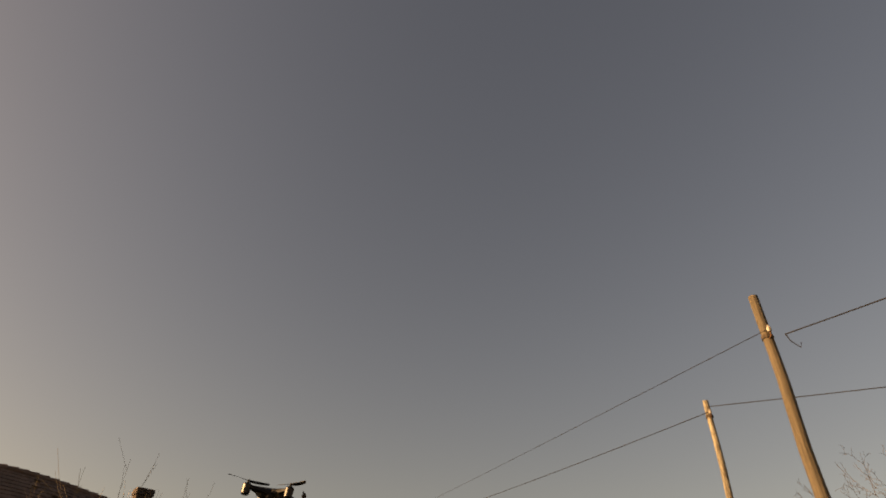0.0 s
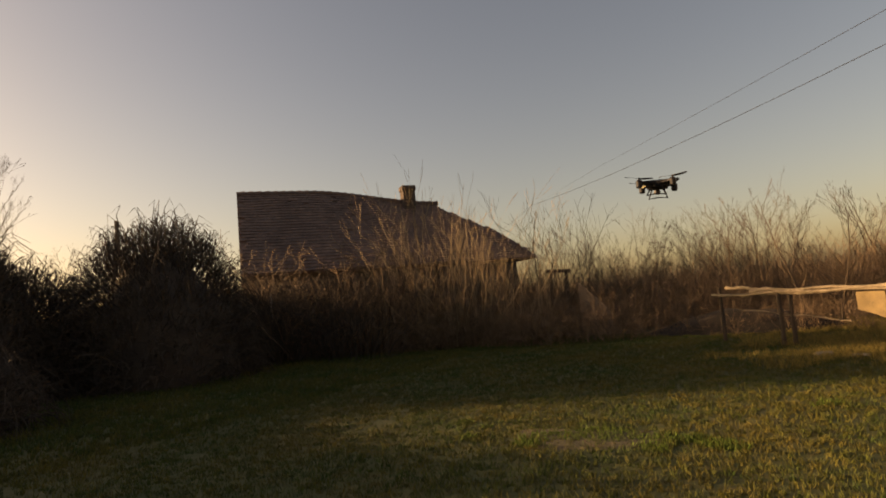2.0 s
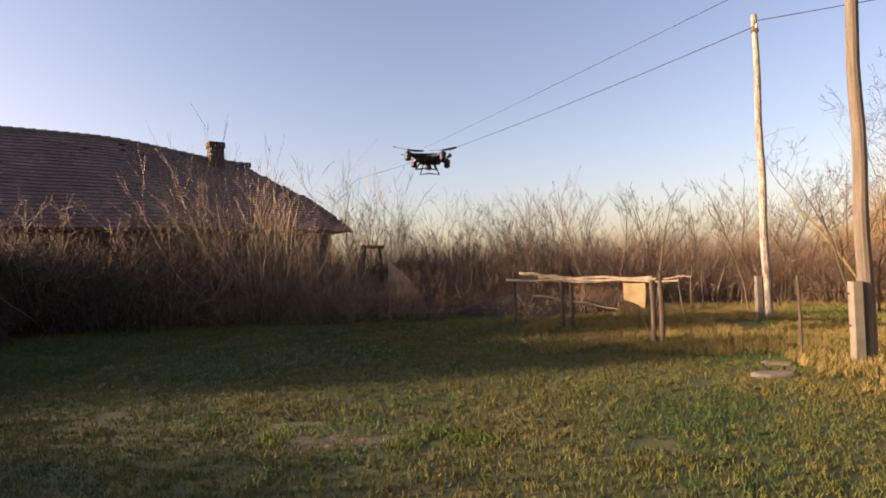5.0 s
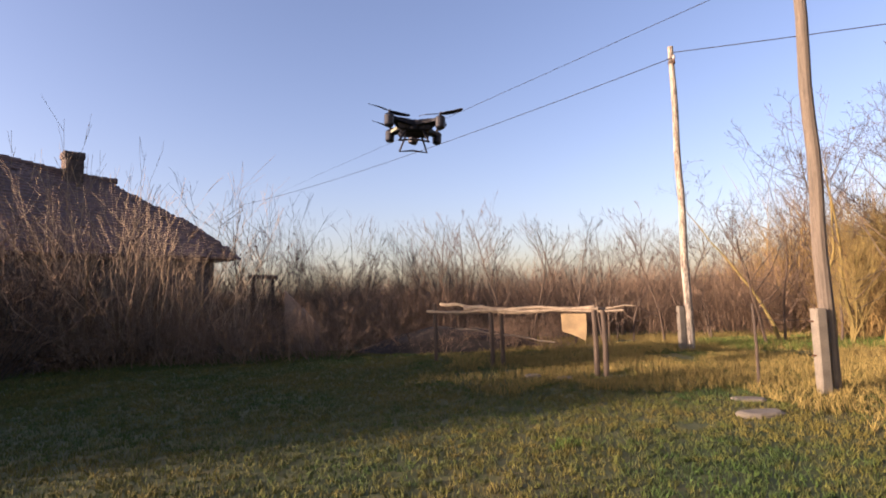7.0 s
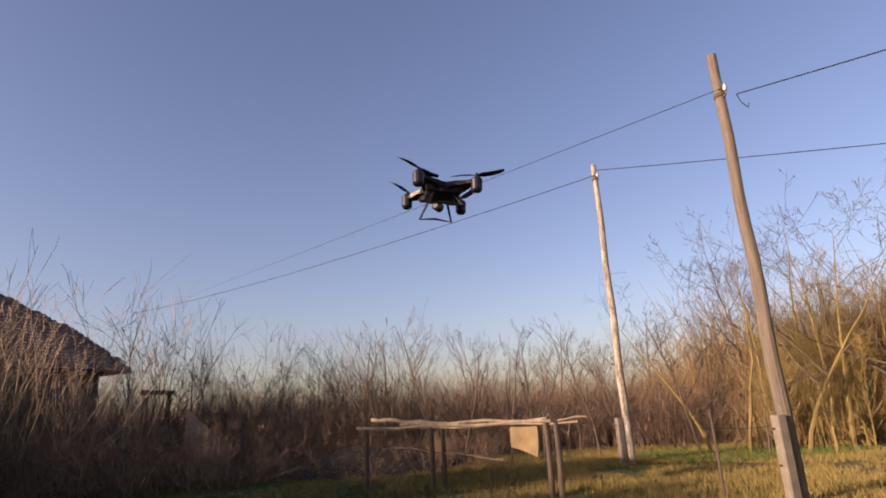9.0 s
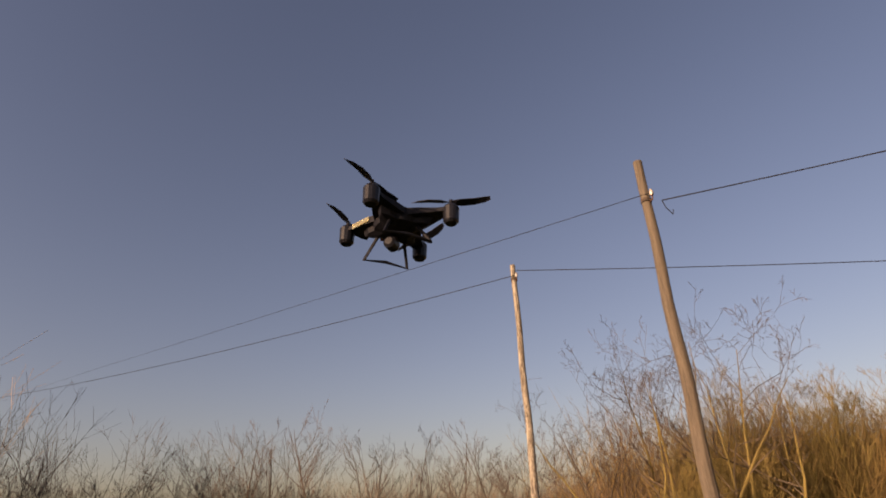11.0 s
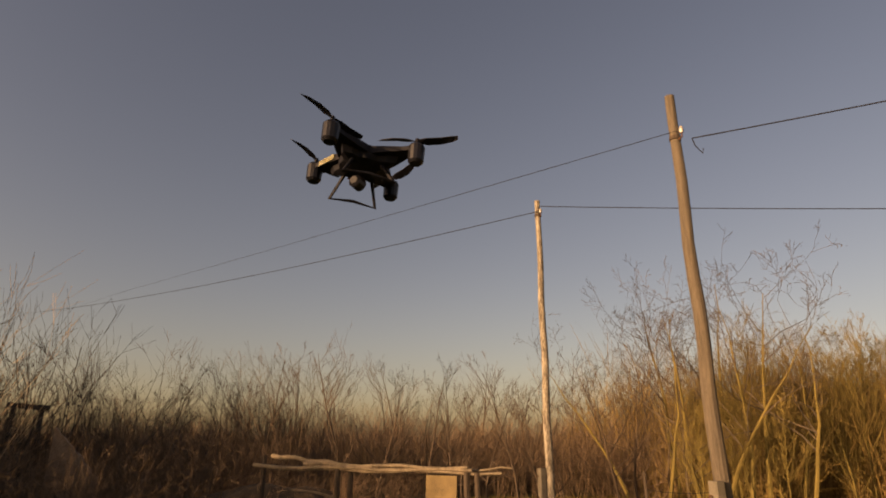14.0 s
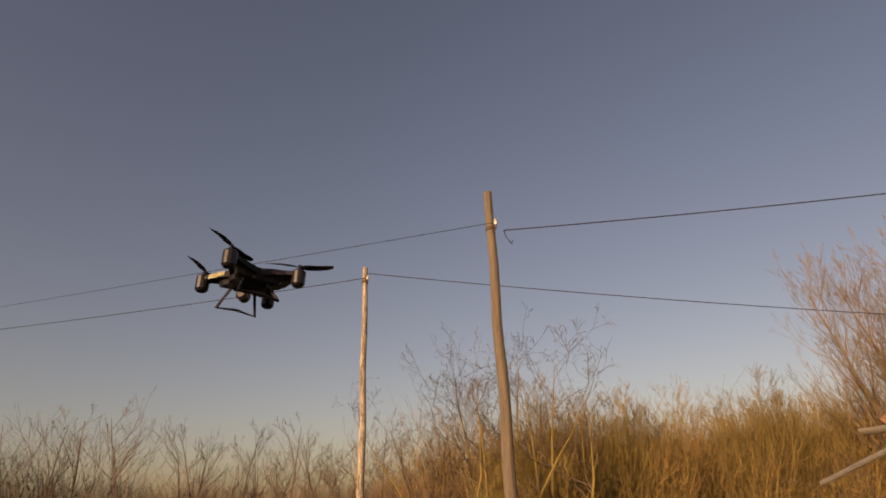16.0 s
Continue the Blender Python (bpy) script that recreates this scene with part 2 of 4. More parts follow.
def build_bare_patch(x, y, rx, ry, label):
    s = Shape()
    n, m = 36, 6
    for j in range(m + 1):
        for i in range(n):
            a = 2 * math.pi * i / n
            k = j / m * (0.85 + 0.35 * noise.noise(Vector((math.cos(a) * 2 + x, math.sin(a) * 2 + y, 4))))
            px, py = rx * k * math.cos(a), ry * k * math.sin(a)
            s.v.append((px, py, ground_height(x + px, y + py) + 0.022 * (1 - (j / m) ** 3) - 0.012 * (j == m)))
    for j in range(m):
        for i in range(n):
            q = (i + 1) % n
            s.f.append([j * n + i, j * n + q, (j + 1) * n + q, (j + 1) * n + i])
    solid("bare_earth", s, mat("trodden earth", (0.050, 0.037, 0.021), (0.155, 0.104, 0.062), scale=2.2, fine=18, bump=1.0, c=(0.062, 0.056, 0.026)), label, "ground", (x, y, 0), kind="structure", smooth=True)


build_bare_patch(1.1, 5.6, 1.05, 0.6, "trodden patch of bare brown earth in the lawn")
build_bare_patch(10.6, 7.6, 1.8, 1.0, "trodden bare earth before the garden gate")


# ---- bare shrubs, saplings and trees ----
def grow(s, p, d, length, r, depth, kids, spread, n=3, seg=4, up=0.15, wob=0.12, shrink=0.55):
    """A tapered, crooked stem with its side branches."""
    p, d = Vector(p), Vector(d).normalized()
    pts, rad = [p.copy()], [r]
    for i in range(seg):
        d = (d + Vector((R.gauss(0, wob), R.gauss(0, wob), R.gauss(0, wob) + up * 0.3))).normalized()
        p = p + d * (length / seg)
        pts.append(p.copy())
        rad.append(max(0.003, r * (1 - 0.8 * (i + 1) / seg)))
    s.tube(pts, rad, n, caps=False)
    if depth > 0:
        for _ in range(kids):
            t = R.uniform(0.3, 0.97)
            i = min(seg - 1, int(t * seg))
            q = pts[i].lerp(pts[i + 1], t * seg - i)
            a = Vector((R.gauss(0, 1), R.gauss(0, 1), R.gauss(0.2, 0.6))).normalized()
            nd = ((pts[i + 1] - pts[i]).normalized() + a * spread).normalized()
            grow(s, q, nd, length * shrink * R.uniform(0.6, 1.1) * (1.15 - 0.5 * t), max(0.004, min(rad[i], rad[i + 1] * 1.1) * 0.65), depth - 1,
                 max(2, kids - 1), spread, 3, max(2, seg - 1), up, wob, shrink)


def shrub_mesh(name, stems, h0, h1, base, r, lean, depth, kids, material, wob=0.12, spread=0.55):
    s = Shape()
    for _ in range(stems):
        a, rr = R.uniform(0, 6.283), base * math.sqrt(R.random())
        l = R.uniform(0.0, lean)
        grow(s, (rr * math.cos(a), rr * math.sin(a), -0.05), (l * math.cos(a), l * math.sin(a), 1), R.uniform(h0, h1), r * R.uniform(0.6, 1.2), depth, kids, spread, 3, 4, 0.15, wob)
    return s.mesh(name, material)


def place(name, me, x, y, scale, label, category, group="", tall=1.0):
    ob = new(name, me)
    ob.matrix_basis = Matrix.Translation((x, y, ground_height(x, y) if abs(x) < 30 and abs(y) < 40 else 0)) @ Euler((0, 0, R.uniform(0, 6.28))).to_matrix().to_4x4() @ Matrix.Diagonal((scale, scale, scale * tall, 1))
    return tagged(ob, label, category, group)


def tree(name, h, r, limbs, material, lean=0.1, depth=2, kids=5, start=0.25, up=0.25, rise=(0.4, 1.3), crown=None, crook=0.07, wob=0.12, reach=1.0, spread=0.6):
    """A bare tree: an Empty with a trunk and a crown of limbs and twigs."""
    t, c = Shape(), Shape()
    p, d = Vector((0, 0, -0.1)), Vector((R.uniform(-lean, lean), R.uniform(-lean, lean), 1)).normalized()
    pts, rad = [p.copy()], [r]
    seg = 8
    for i in range(seg):
        d = (d + Vector((R.gauss(0, crook), R.gauss(0, crook), 0.05))).normalized()
        p = p + d * (h * 0.85 / seg)
        pts.append(p.copy())
        rad.append(r * (1 - 0.88 * (i + 1) / seg))
    t.tube(pts, rad, 6)
    for _ in range(limbs):
        q = R.uniform(start, 1.0)
        i = min(seg - 1, int(q * seg))
        b = pts[i].lerp(pts[i + 1], q * seg - i)
        a = R.uniform(0, 6.283)
        grow(c, b, (math.cos(a), math.sin(a), R.uniform(*rise)), reach * h * R.uniform(0.22, 0.42) * (1.25 - 0.7 * q), rad[i] * 0.5, depth, kids, spread, 3, 4, up, wob)
    return t.mesh("trunk", material), c.mesh("crown", crown or material)


def place_tree(name, meshes, x, y, scale, label, group=""):
    ob = thing(name, label, "tree", Matrix.Translation((x, y, 0)) @ Euler((0, 0, R.uniform(0, 6.28))).to_matrix().to_4x4() @ Matrix.Diagonal((scale, scale, scale * R.uniform(0.9, 1.1), 1)), group)
    for n, me in zip(("trunk", "crown"), meshes):
        k = new(n, me)
        k.parent = ob
    return ob


def build_vegetation():
    # the sunlit thicket of long rods before the old house
    rods = [shrub_mesh("shrub", 20, 2.2, 4.3, 0.4, 0.0155, 0.85, 2, 3, M_PALE, 0.10, 0.5) for _ in range(3)]
    brown = [shrub_mesh("shrub", 24, 0.9, 2.2, 1.0, 0.013, 1.1, 2, 4, M_SCRUB, 0.28, 0.95) for _ in range(5)]
    thin = [shrub_mesh("shrub", 11, 2.0, 4.2, 0.6, 0.022, 0.45, 2, 6, M_TWIG, 0.14, 0.75) for _ in range(3)]
    for x, y, k in ((-6.4, 16.2, 1.2), (-5.6, 16.6, 1.1), (-7.2, 16.0, 1.25), (-4.6, 16.8, 0.85), (-8.3, 15.9, 1.05), (-6.2, 17.2, 1.2), (-3.6, 17.0, 0.75), (-7.6, 16.8, 1.15)):
        place("shrub", R.choice(rods), x, y, k, "tall bare shrub of pale upright rods before the old house", "shrub", "shrubs before the old house")
    for i in range(56):
        t = i / 55
        x, y = -14.5 + 17.0 * t + R.uniform(-.5, .5), 13.6 + 4.6 * min(1, t * 1.3) + R.uniform(-0.4, 1.8)
        place("shrub", R.choice(brown), x, y, R.uniform(0.7, 1.1) * (0.5 if -3.4 < x < -1.0 else 1.0), "low tangled brown bare shrub at the lawn's edge", "shrub", "shrubs along the lawn")
    for i in range(30):
        x, y = -9.6 + 8.6 * i / 29 + R.uniform(-.2, .2), 14.5 + 1.4 * i / 29 + R.uniform(-.2, .7)
        place("shrub", R.choice(brown), x, y, R.uniform(0.55, 0.8), "low twiggy brown bare shrub at the lawn's edge", "shrub", "shrubs along the lawn")
    for x, y, k in ((-6.6, 18.0, 1.5), (-6.0, 18.6, 1.55), (-5.4, 19.0, 1.4), (-4.8, 19.6, 1.3)):
        place("shrub", R.choice(brown), x, y, k, "tall tangled brown shrub against the old house", "shrub", "shrubs before the old house")
    # Shrubs in the darker creeper colour, which stands for the shade by the walls.
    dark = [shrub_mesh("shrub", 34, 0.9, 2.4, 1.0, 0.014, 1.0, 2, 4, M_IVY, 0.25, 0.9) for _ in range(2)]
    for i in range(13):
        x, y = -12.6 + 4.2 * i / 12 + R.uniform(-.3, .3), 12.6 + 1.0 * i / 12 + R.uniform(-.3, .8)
        place("shrub", R.choice(dark), x, y, R.uniform(0.95, 1.35), "bare shrub coloured dark for the shade of the old house", "shrub", "shrubs along the lawn")
    for i in range(15):
        x, y = -13.2 + 6.8 * i / 14 + R.uniform(-.3, .3), 13.5 + 3.2 * i / 14 + R.uniform(-.2, .5)
        place("shrub", R.choice(brown), x, y, R.uniform(1.25, 1.6) + 0.4 * (x < -9.3), "tall tangled brown shrub against the old house", "shrub", "shrubs before the old house")
    for i in range(16):
        x, y = -0.6 + 5.4 * i / 15 + R.uniform(-.2, .2), 16.6 + R.uniform(-0.5, 1.0)
        place("shrub", R.choice(brown), x, y, R.uniform(0.28, 0.5), "low brown brush on the earth bank", "shrub", "brush on the earth bank")
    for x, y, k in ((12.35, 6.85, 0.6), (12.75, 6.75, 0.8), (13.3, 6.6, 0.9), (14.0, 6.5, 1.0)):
        place("shrub", R.choice(dark), x, y, k, "bare bush coloured dark for the shade beside the yellow house", "shrub", "bushes beside the yellow house")
    for x, y, k in ((-3.2, 19.5, 1.0), (-2.2, 20.5, 0.9), (-4.0, 19.2, 1.15), (-7.8, 17.6, 1.1), (0.6, 22, 0.9), (-0.5, 23, 0.8), (2.4, 22.5, 0.95), (-1.2, 21.0, 0.9), (1.6, 24.0, 1.0)):
        place("shrub", R.choice(thin), x, y, k, "slender bare grey-brown shrub behind the lawn", "shrub", "slender shrubs")
    for x, y, k in ((-15.5, 8.8, 0.9), (-16.2, 7.2, 0.85), (-15.0, 6.0, 0.8), (-16.5, 10.5, 0.9), (-17.5, 5.0, 0.9), (-14.2, 12.6, 0.75), (-18, 8, 1.0)):
        place("shrub", R.choice(thin), x, y, k, "slender bare shrub behind the creeper mound", "shrub", "slender shrubs")
    # saplings of the far wood
    sap = [tree("sapling", 5.8, 0.05, 16, M_TWIG, 0.16, 2, 4, 0.2, 0.35) for _ in range(6)]
    for i in range(95):
        t = i / 94
        x = -14 + 44 * t + R.uniform(-1.2, 1.2)
        y = 21.0 + 10 * R.random() ** 1.3 - max(0, x - 10) * 0.35 + max(0, -2 - x) * 0.5
        place_tree("sapling", R.choice(sap), x, y, R.uniform(0.48, 0.8) + 0.16 * (x > 5), "bare young tree of the scrub wood", "saplings of the scrub wood")
    for i in range(22):
        x, y = 1.5 + 10.0 * i / 21 + R.uniform(-.4, .4), R.uniform(17.6, 20.5) - 0.1 * i
        place_tree("sapling", R.choice(sap), x, y, R.uniform(0.42, 0.68) + 0.12 * (R.random() < 0.3), "slender bare sapling at the edge of the scrub wood", "saplings of the scrub wood")
    # the scrub wood's low mass
    for i in range(130):
        x = R.uniform(-6, 26)
        y = 19.8 - max(0, x - 9) * 0.3 + 7 * R.random() ** 1.4
        place("shrub", R.choice(brown), x, y, R.uniform(0.75, 1.25), "reddish-brown bare shrub of the scrub wood", "shrub", "shrubs of the scrub wood")
    s = Shape()
    for _ in range(22000):
        x = R.uniform(-30, 46)
        y0 = 20.5 - max(0, x - 9) * 0.28
        if x < -3:
            y0 = 22 + (-3 - x) * 0.4
        y = y0 + 24 * R.random() ** 1.4
        h = R.uniform(0.6, 2.4) * (1.0 + 0.6 * noise.noise(Vector((x * 0.3, y * 0.25, 1)))) * (1 + max(0, min(1, (x - 16) / 8)) * 0.7)
        a, l = R.uniform(0, 6.283), R.uniform(0, 0.7)
        b = (x + math.cos(a) * l * h * 0.35 + R.gauss(0, .04), y + math.sin(a) * l * h * 0.35, h * 0.5)
        s.tube([(x, y, -0.02), b, (x + math.cos(a) * l * h, y + math.sin(a) * l * h, h)], [0.012, 0.009, 0.003], 3, False)
        for _ in range(4):
            a2, q = R.uniform(0, 6.283), R.uniform(0.2, 0.5)
            s.blade(b, (math.cos(a2) * q * h, math.sin(a2) * q * h, h * R.uniform(0.15, 0.45)), 0.007)
    solid("scrub_wood", s, M_SCRUB, "dense reddish-brown scrub of bare thin stems", "scrub", kind="stuff")
    # the golden thicket beside the power poles and beyond the yellow house
    gold = [tree("thicket_tree", 5.8, 0.032, 36, M_GOLD, 0.25, 2, 6, 0.08, 0.3, (0.7, 2.6)) for _ in range(4)]
    # crooked locust trees behind the brown pole, with suckers round their feet
    locust = [tree("locust_tree", 5.8, 0.056, 9, M_GOLD, 0.12, 3, 4, 0.3, 0.2, (0.5, 1.7), M_LOCUST, 0.11, 0.31, 1.45, 0.95) for _ in range(4)]
    for x, y, k in ((10.3, 16.3, 0.86), (11.0, 15.9, 0.92), (11.5, 15.5, 1.0), (12.0, 15.2, 0.98), (12.4, 14.8, 1.0), (12.9, 14.9, 1.06), (13.4, 14.2, 0.98), (11.8, 16.6, 1.05), (13.0, 16.0, 1.12), (14.2, 15.2, 0.85)):
        place_tree("locust_tree", R.choice(locust), x, y, k, "crooked bare tree with mossy trunk and dark twigs", "locust trees behind the poles")
    for x, y, k in ((11.3, 15.2, 0.5), (11.9, 15.7, 0.56), (12.2, 14.6, 0.5), (12.7, 15.4, 0.6), (13.2, 14.6, 0.54), (13.8, 15.4, 0.7), (14.4, 15.9, 0.82), (15.4, 14.8, 0.75), (16.2, 15.0, 0.8), (15.2, 16.4, 0.9), (16.8, 15.8, 0.85)):
        place_tree("thicket_tree", R.choice(gold), x, y, k, "bushy bare tree with yellow mossy bark", "golden thicket")
    for i in range(70):
        x = 16 + 17 * (i / 69) + R.uniform(-.8, .8)
        y = 15.6 - (x - 16) * 0.32 + 6 * R.random() ** 1.5
        place_tree("thicket_tree", R.choice(gold), x, y, R.uniform(0.65, 0.95), "slim bare tree of the sunlit wood edge", "sunlit wood edge")
    s = Shape()
    for _ in range(6500):
        x = R.uniform(12.8, 44)
        y = 17.4 - max(0, x - 13) * 0.31 + 9 * R.random() ** 1.3
        h = R.uniform(1.2, 4.4) * (1.0 + 0.6 * noise.noise(Vector((x * 0.7, y * 0.5, 7))))
        a, l = R.uniform(0, 6.283), R.uniform(0, 0.75)
        b = Vector((x + math.cos(a) * l * h * 0.25 + R.gauss(0, .12), y + math.sin(a) * l * h * 0.25, h * 0.5))
        s.tube([(x, y, -0.02), b, (x + math.cos(a) * l * h * 0.7, y + math.sin(a) * l * h * 0.7, h)], [0.014, 0.010, 0.003], 3, False)
        for _ in range(8):
            a2, q = R.uniform(0, 6.283), R.uniform(0.1, 0.4)
            s.blade(b + Vector((0, 0, R.uniform(-0.25, 0.3) * h)), (math.cos(a2) * q * h, math.sin(a2) * q * h, h * R.uniform(0.05, 0.35)), 0.007)
    for _ in range(11500):
        x = R.uniform(12.6, 37) if R.random() < 0.65 else R.uniform(13.2, 20)
        y = 16.0 - max(0, x - 14) * 0.33 + 3.0 * R.random() ** 1.3 + 0.9 * noise.noise(Vector((x * 0.6, 3, 3)))
        h = R.uniform(0.6, 3.4) * (1.0 + 0.75 * noise.noise(Vector((x * 0.8, y * 0.6, 2)))) * (1 + 0.35 * max(0, min(1, (x - 20) / 8))) * (0.45 + 0.62 * min(1, (x - 12.6) / 1.5))
        a, l = R.uniform(0, 6.283), R.uniform(0, 0.7)
        b = Vector((x + math.cos(a) * l * h * 0.3 + R.gauss(0, .1), y + math.sin(a) * l * h * 0.3, h * 0.45))
        c = b + Vector((math.cos(a + R.gauss(0, .9)) * l * h * 0.3 + R.gauss(0, .12), math.sin(a) * l * h * 0.3, h * 0.3))
        s.tube([(x, y, -0.02), b, c, c + Vector((R.gauss(0, .1) * h, R.gauss(0, .1) * h, h * 0.25))], [0.012, 0.009, 0.006, 0.003], 3, False)
        for q in range(8):
            a2, k = R.uniform(0, 6.283), R.uniform(0.08, 0.32) * h
            s.blade((b if q < 5 else c) + Vector((0, 0, R.uniform(-0.3, 0.12) * h)), (math.cos(a2) * k, math.sin(a2) * k, k * R.gauss(0.45, 0.6)), 0.006)
    solid("wood_edge", s, M_EDGE, "dense golden-brown edge of young bare wood", "scrub", kind="stuff")
    big = tree("tall_tree", 11.5, 0.12, 44, M_HAZE, 0.1, 3, 5, 0.12, 0.6, (0.7, 2.0))
    for x, y, k in ((27.0, 9.5, 1.0), (29.5, 8.0, 1.1), (25.5, 11.5, 0.75), (31, 11, 1.0), (28.2, 8.6, 0.95), (30.6, 6.8, 1.05), (33, 9, 1.1), (27.6, 11.2, 0.85), (32, 6.4, 1.0)):
        place_tree("tall_tree", big, x, y, k, "tall bare tree with a hazy twiggy crown", "tall trees beyond the yellow house")
    place_tree("tall_tree", big, -14.6, 5.6, 0.6, "tall bare tree beyond the creeper mound")


build_vegetation()


def build_mound(x, y, rx, ry, h, label):
    """A mound of creeper: a tangle of drooping stems over a dense heart."""
    t = thing("creeper_mound", label, "shrub", (x, y, 0))
    heart, s = Shape(), Shape()
    n, m = 22, 9
    for j in range(m):
        e = math.pi / 2 * j / (m - 1)
        for i in range(n):
            a = 2 * math.pi * i / n
            k = 0.78 + 0.2 * noise.noise(Vector((math.cos(a) * 2 + x, math.sin(a) * 2 + y, e * 2)))
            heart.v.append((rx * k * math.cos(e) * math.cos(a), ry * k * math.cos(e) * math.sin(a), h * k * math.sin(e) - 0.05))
    for j in range(m - 1):
        for i in range(n):
            q = (i + 1) % n
            heart.f.append([j * n + i, j * n + q, (j + 1) * n + q, (j + 1) * n + i])
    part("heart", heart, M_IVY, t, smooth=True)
    for _ in range(int(4200 * rx * ry / 6)):
        a, e = R.uniform(0, 6.283), math.asin(R.random())
        k = R.uniform(0.8, 0.98) + 0.12 * noise.noise(Vector((math.cos(a) * 2.5 + x, math.sin(a) * 2.5, e * 3)))
        p = Vector((rx * math.cos(e) * math.cos(a), ry * math.cos(e) * math.sin(a), h * math.sin(e))) * k
        o = Vector((p.x / rx, p.y / ry, p.z / h * 1.2)).normalized()
        l = R.uniform(0.3, 0.95)
        p1 = p + (o + Vector((R.gauss(0, .6), R.gauss(0, .6), 0.7))).normalized() * l * 0.5
        p2 = p1 + (o + Vector((R.gauss(0, .6), R.gauss(0, .6), -0.2))).normalized() * l * 0.4
        p3 = p2 + (o * 0.5 + Vector((R.gauss(0, .5), R.gauss(0, .5), -1.1))).normalized() * l * 0.5
        s.tube([p, p1, p2, p3], [0.013, 0.010, 0.008, 0.004], 3, False)
    tagged(part("tangle", s, M_IVY, t), kind="stuff")


def build_bank(x, y, rx, ry, h):
    s = Shape()
    n, m = 28, 7
    for j in range(m + 1):
        for i in range(n):
            a, k = 2 * math.pi * i / n, j / m
            q = k * (0.9 + 0.25 * noise.noise(Vector((math.cos(a) * 1.6, math.sin(a) * 1.6, x))))
            s.v.append((rx * q * math.cos(a), ry * q * math.sin(a), -0.05 + h * (1 - k * k) ** 1.3 * (1 + 0.25 * noise.noise(Vector((q * 3 * math.cos(a), q * 3 * math.sin(a), 2))))))
    for j in range(m):
        for i in range(n):
            q = (i + 1) % n
            s.f.append([j * n + i, j * n + q, (j + 1) * n + q, (j + 1) * n + i])
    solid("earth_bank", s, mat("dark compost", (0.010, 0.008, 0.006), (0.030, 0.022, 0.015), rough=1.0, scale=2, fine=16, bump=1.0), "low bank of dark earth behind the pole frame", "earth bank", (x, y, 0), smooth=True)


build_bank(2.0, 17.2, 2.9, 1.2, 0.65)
# Two mounds out of view, added only to throw shade on the left foreground.
build_mound(-10.6, -0.2, 2.2, 2.4, 2.3, "low unseen mound added to shade the near lawn")
build_mound(-8.9, 3.1, 1.4, 1.6, 1.15, "knee-high creeper mound added to shade the lawn's left")
build_mound(-11.3, 9.0, 2.5, 2.3, 4.3, "rounded mound of dry drooping creeper beside the old house")
# Added as the caster of the long shade edge across the lawn.
build_mound(-12.9, 4.6, 2.4, 1.9, 4.3, "tall creeper mound added to cast the shade across the lawn")
build_mound(-13.8, 6.4, 2.4, 2.2, 3.2, "dark mound of dry creeper by the lawn")
build_mound(-12.6, 11.8, 2.0, 1.8, 2.3, "low dark mound of dry creeper by the house wall")


def build_left_bits():
    p = thing("leaning_posts", "two grey wooden posts leaning together behind the creeper", "posts", pose(-16.1, 10.7, 0, 0, 0, 60))
    for dx, tx in ((-0.35, 0.02), (0.3, -0.02)):
        part("post", Shape().tube([(dx, 0, -0.1), (tx, 0, 5.2)], [0.08, 0.06], 8), M_POST, p)
    # Added post in place of a pale strip on the old house's wall.
    solid("stake", Shape().tube([(0, 0, -0.1), (0.01, 0, 1.2), (0, 0.01, 2.24)], [0.03, 0.03, 0.028], 7), M_PORC, "thin pale post standing in for a pale strip of house wall", "stake", (-11.3, 12.89, 0))


build_left_bits()


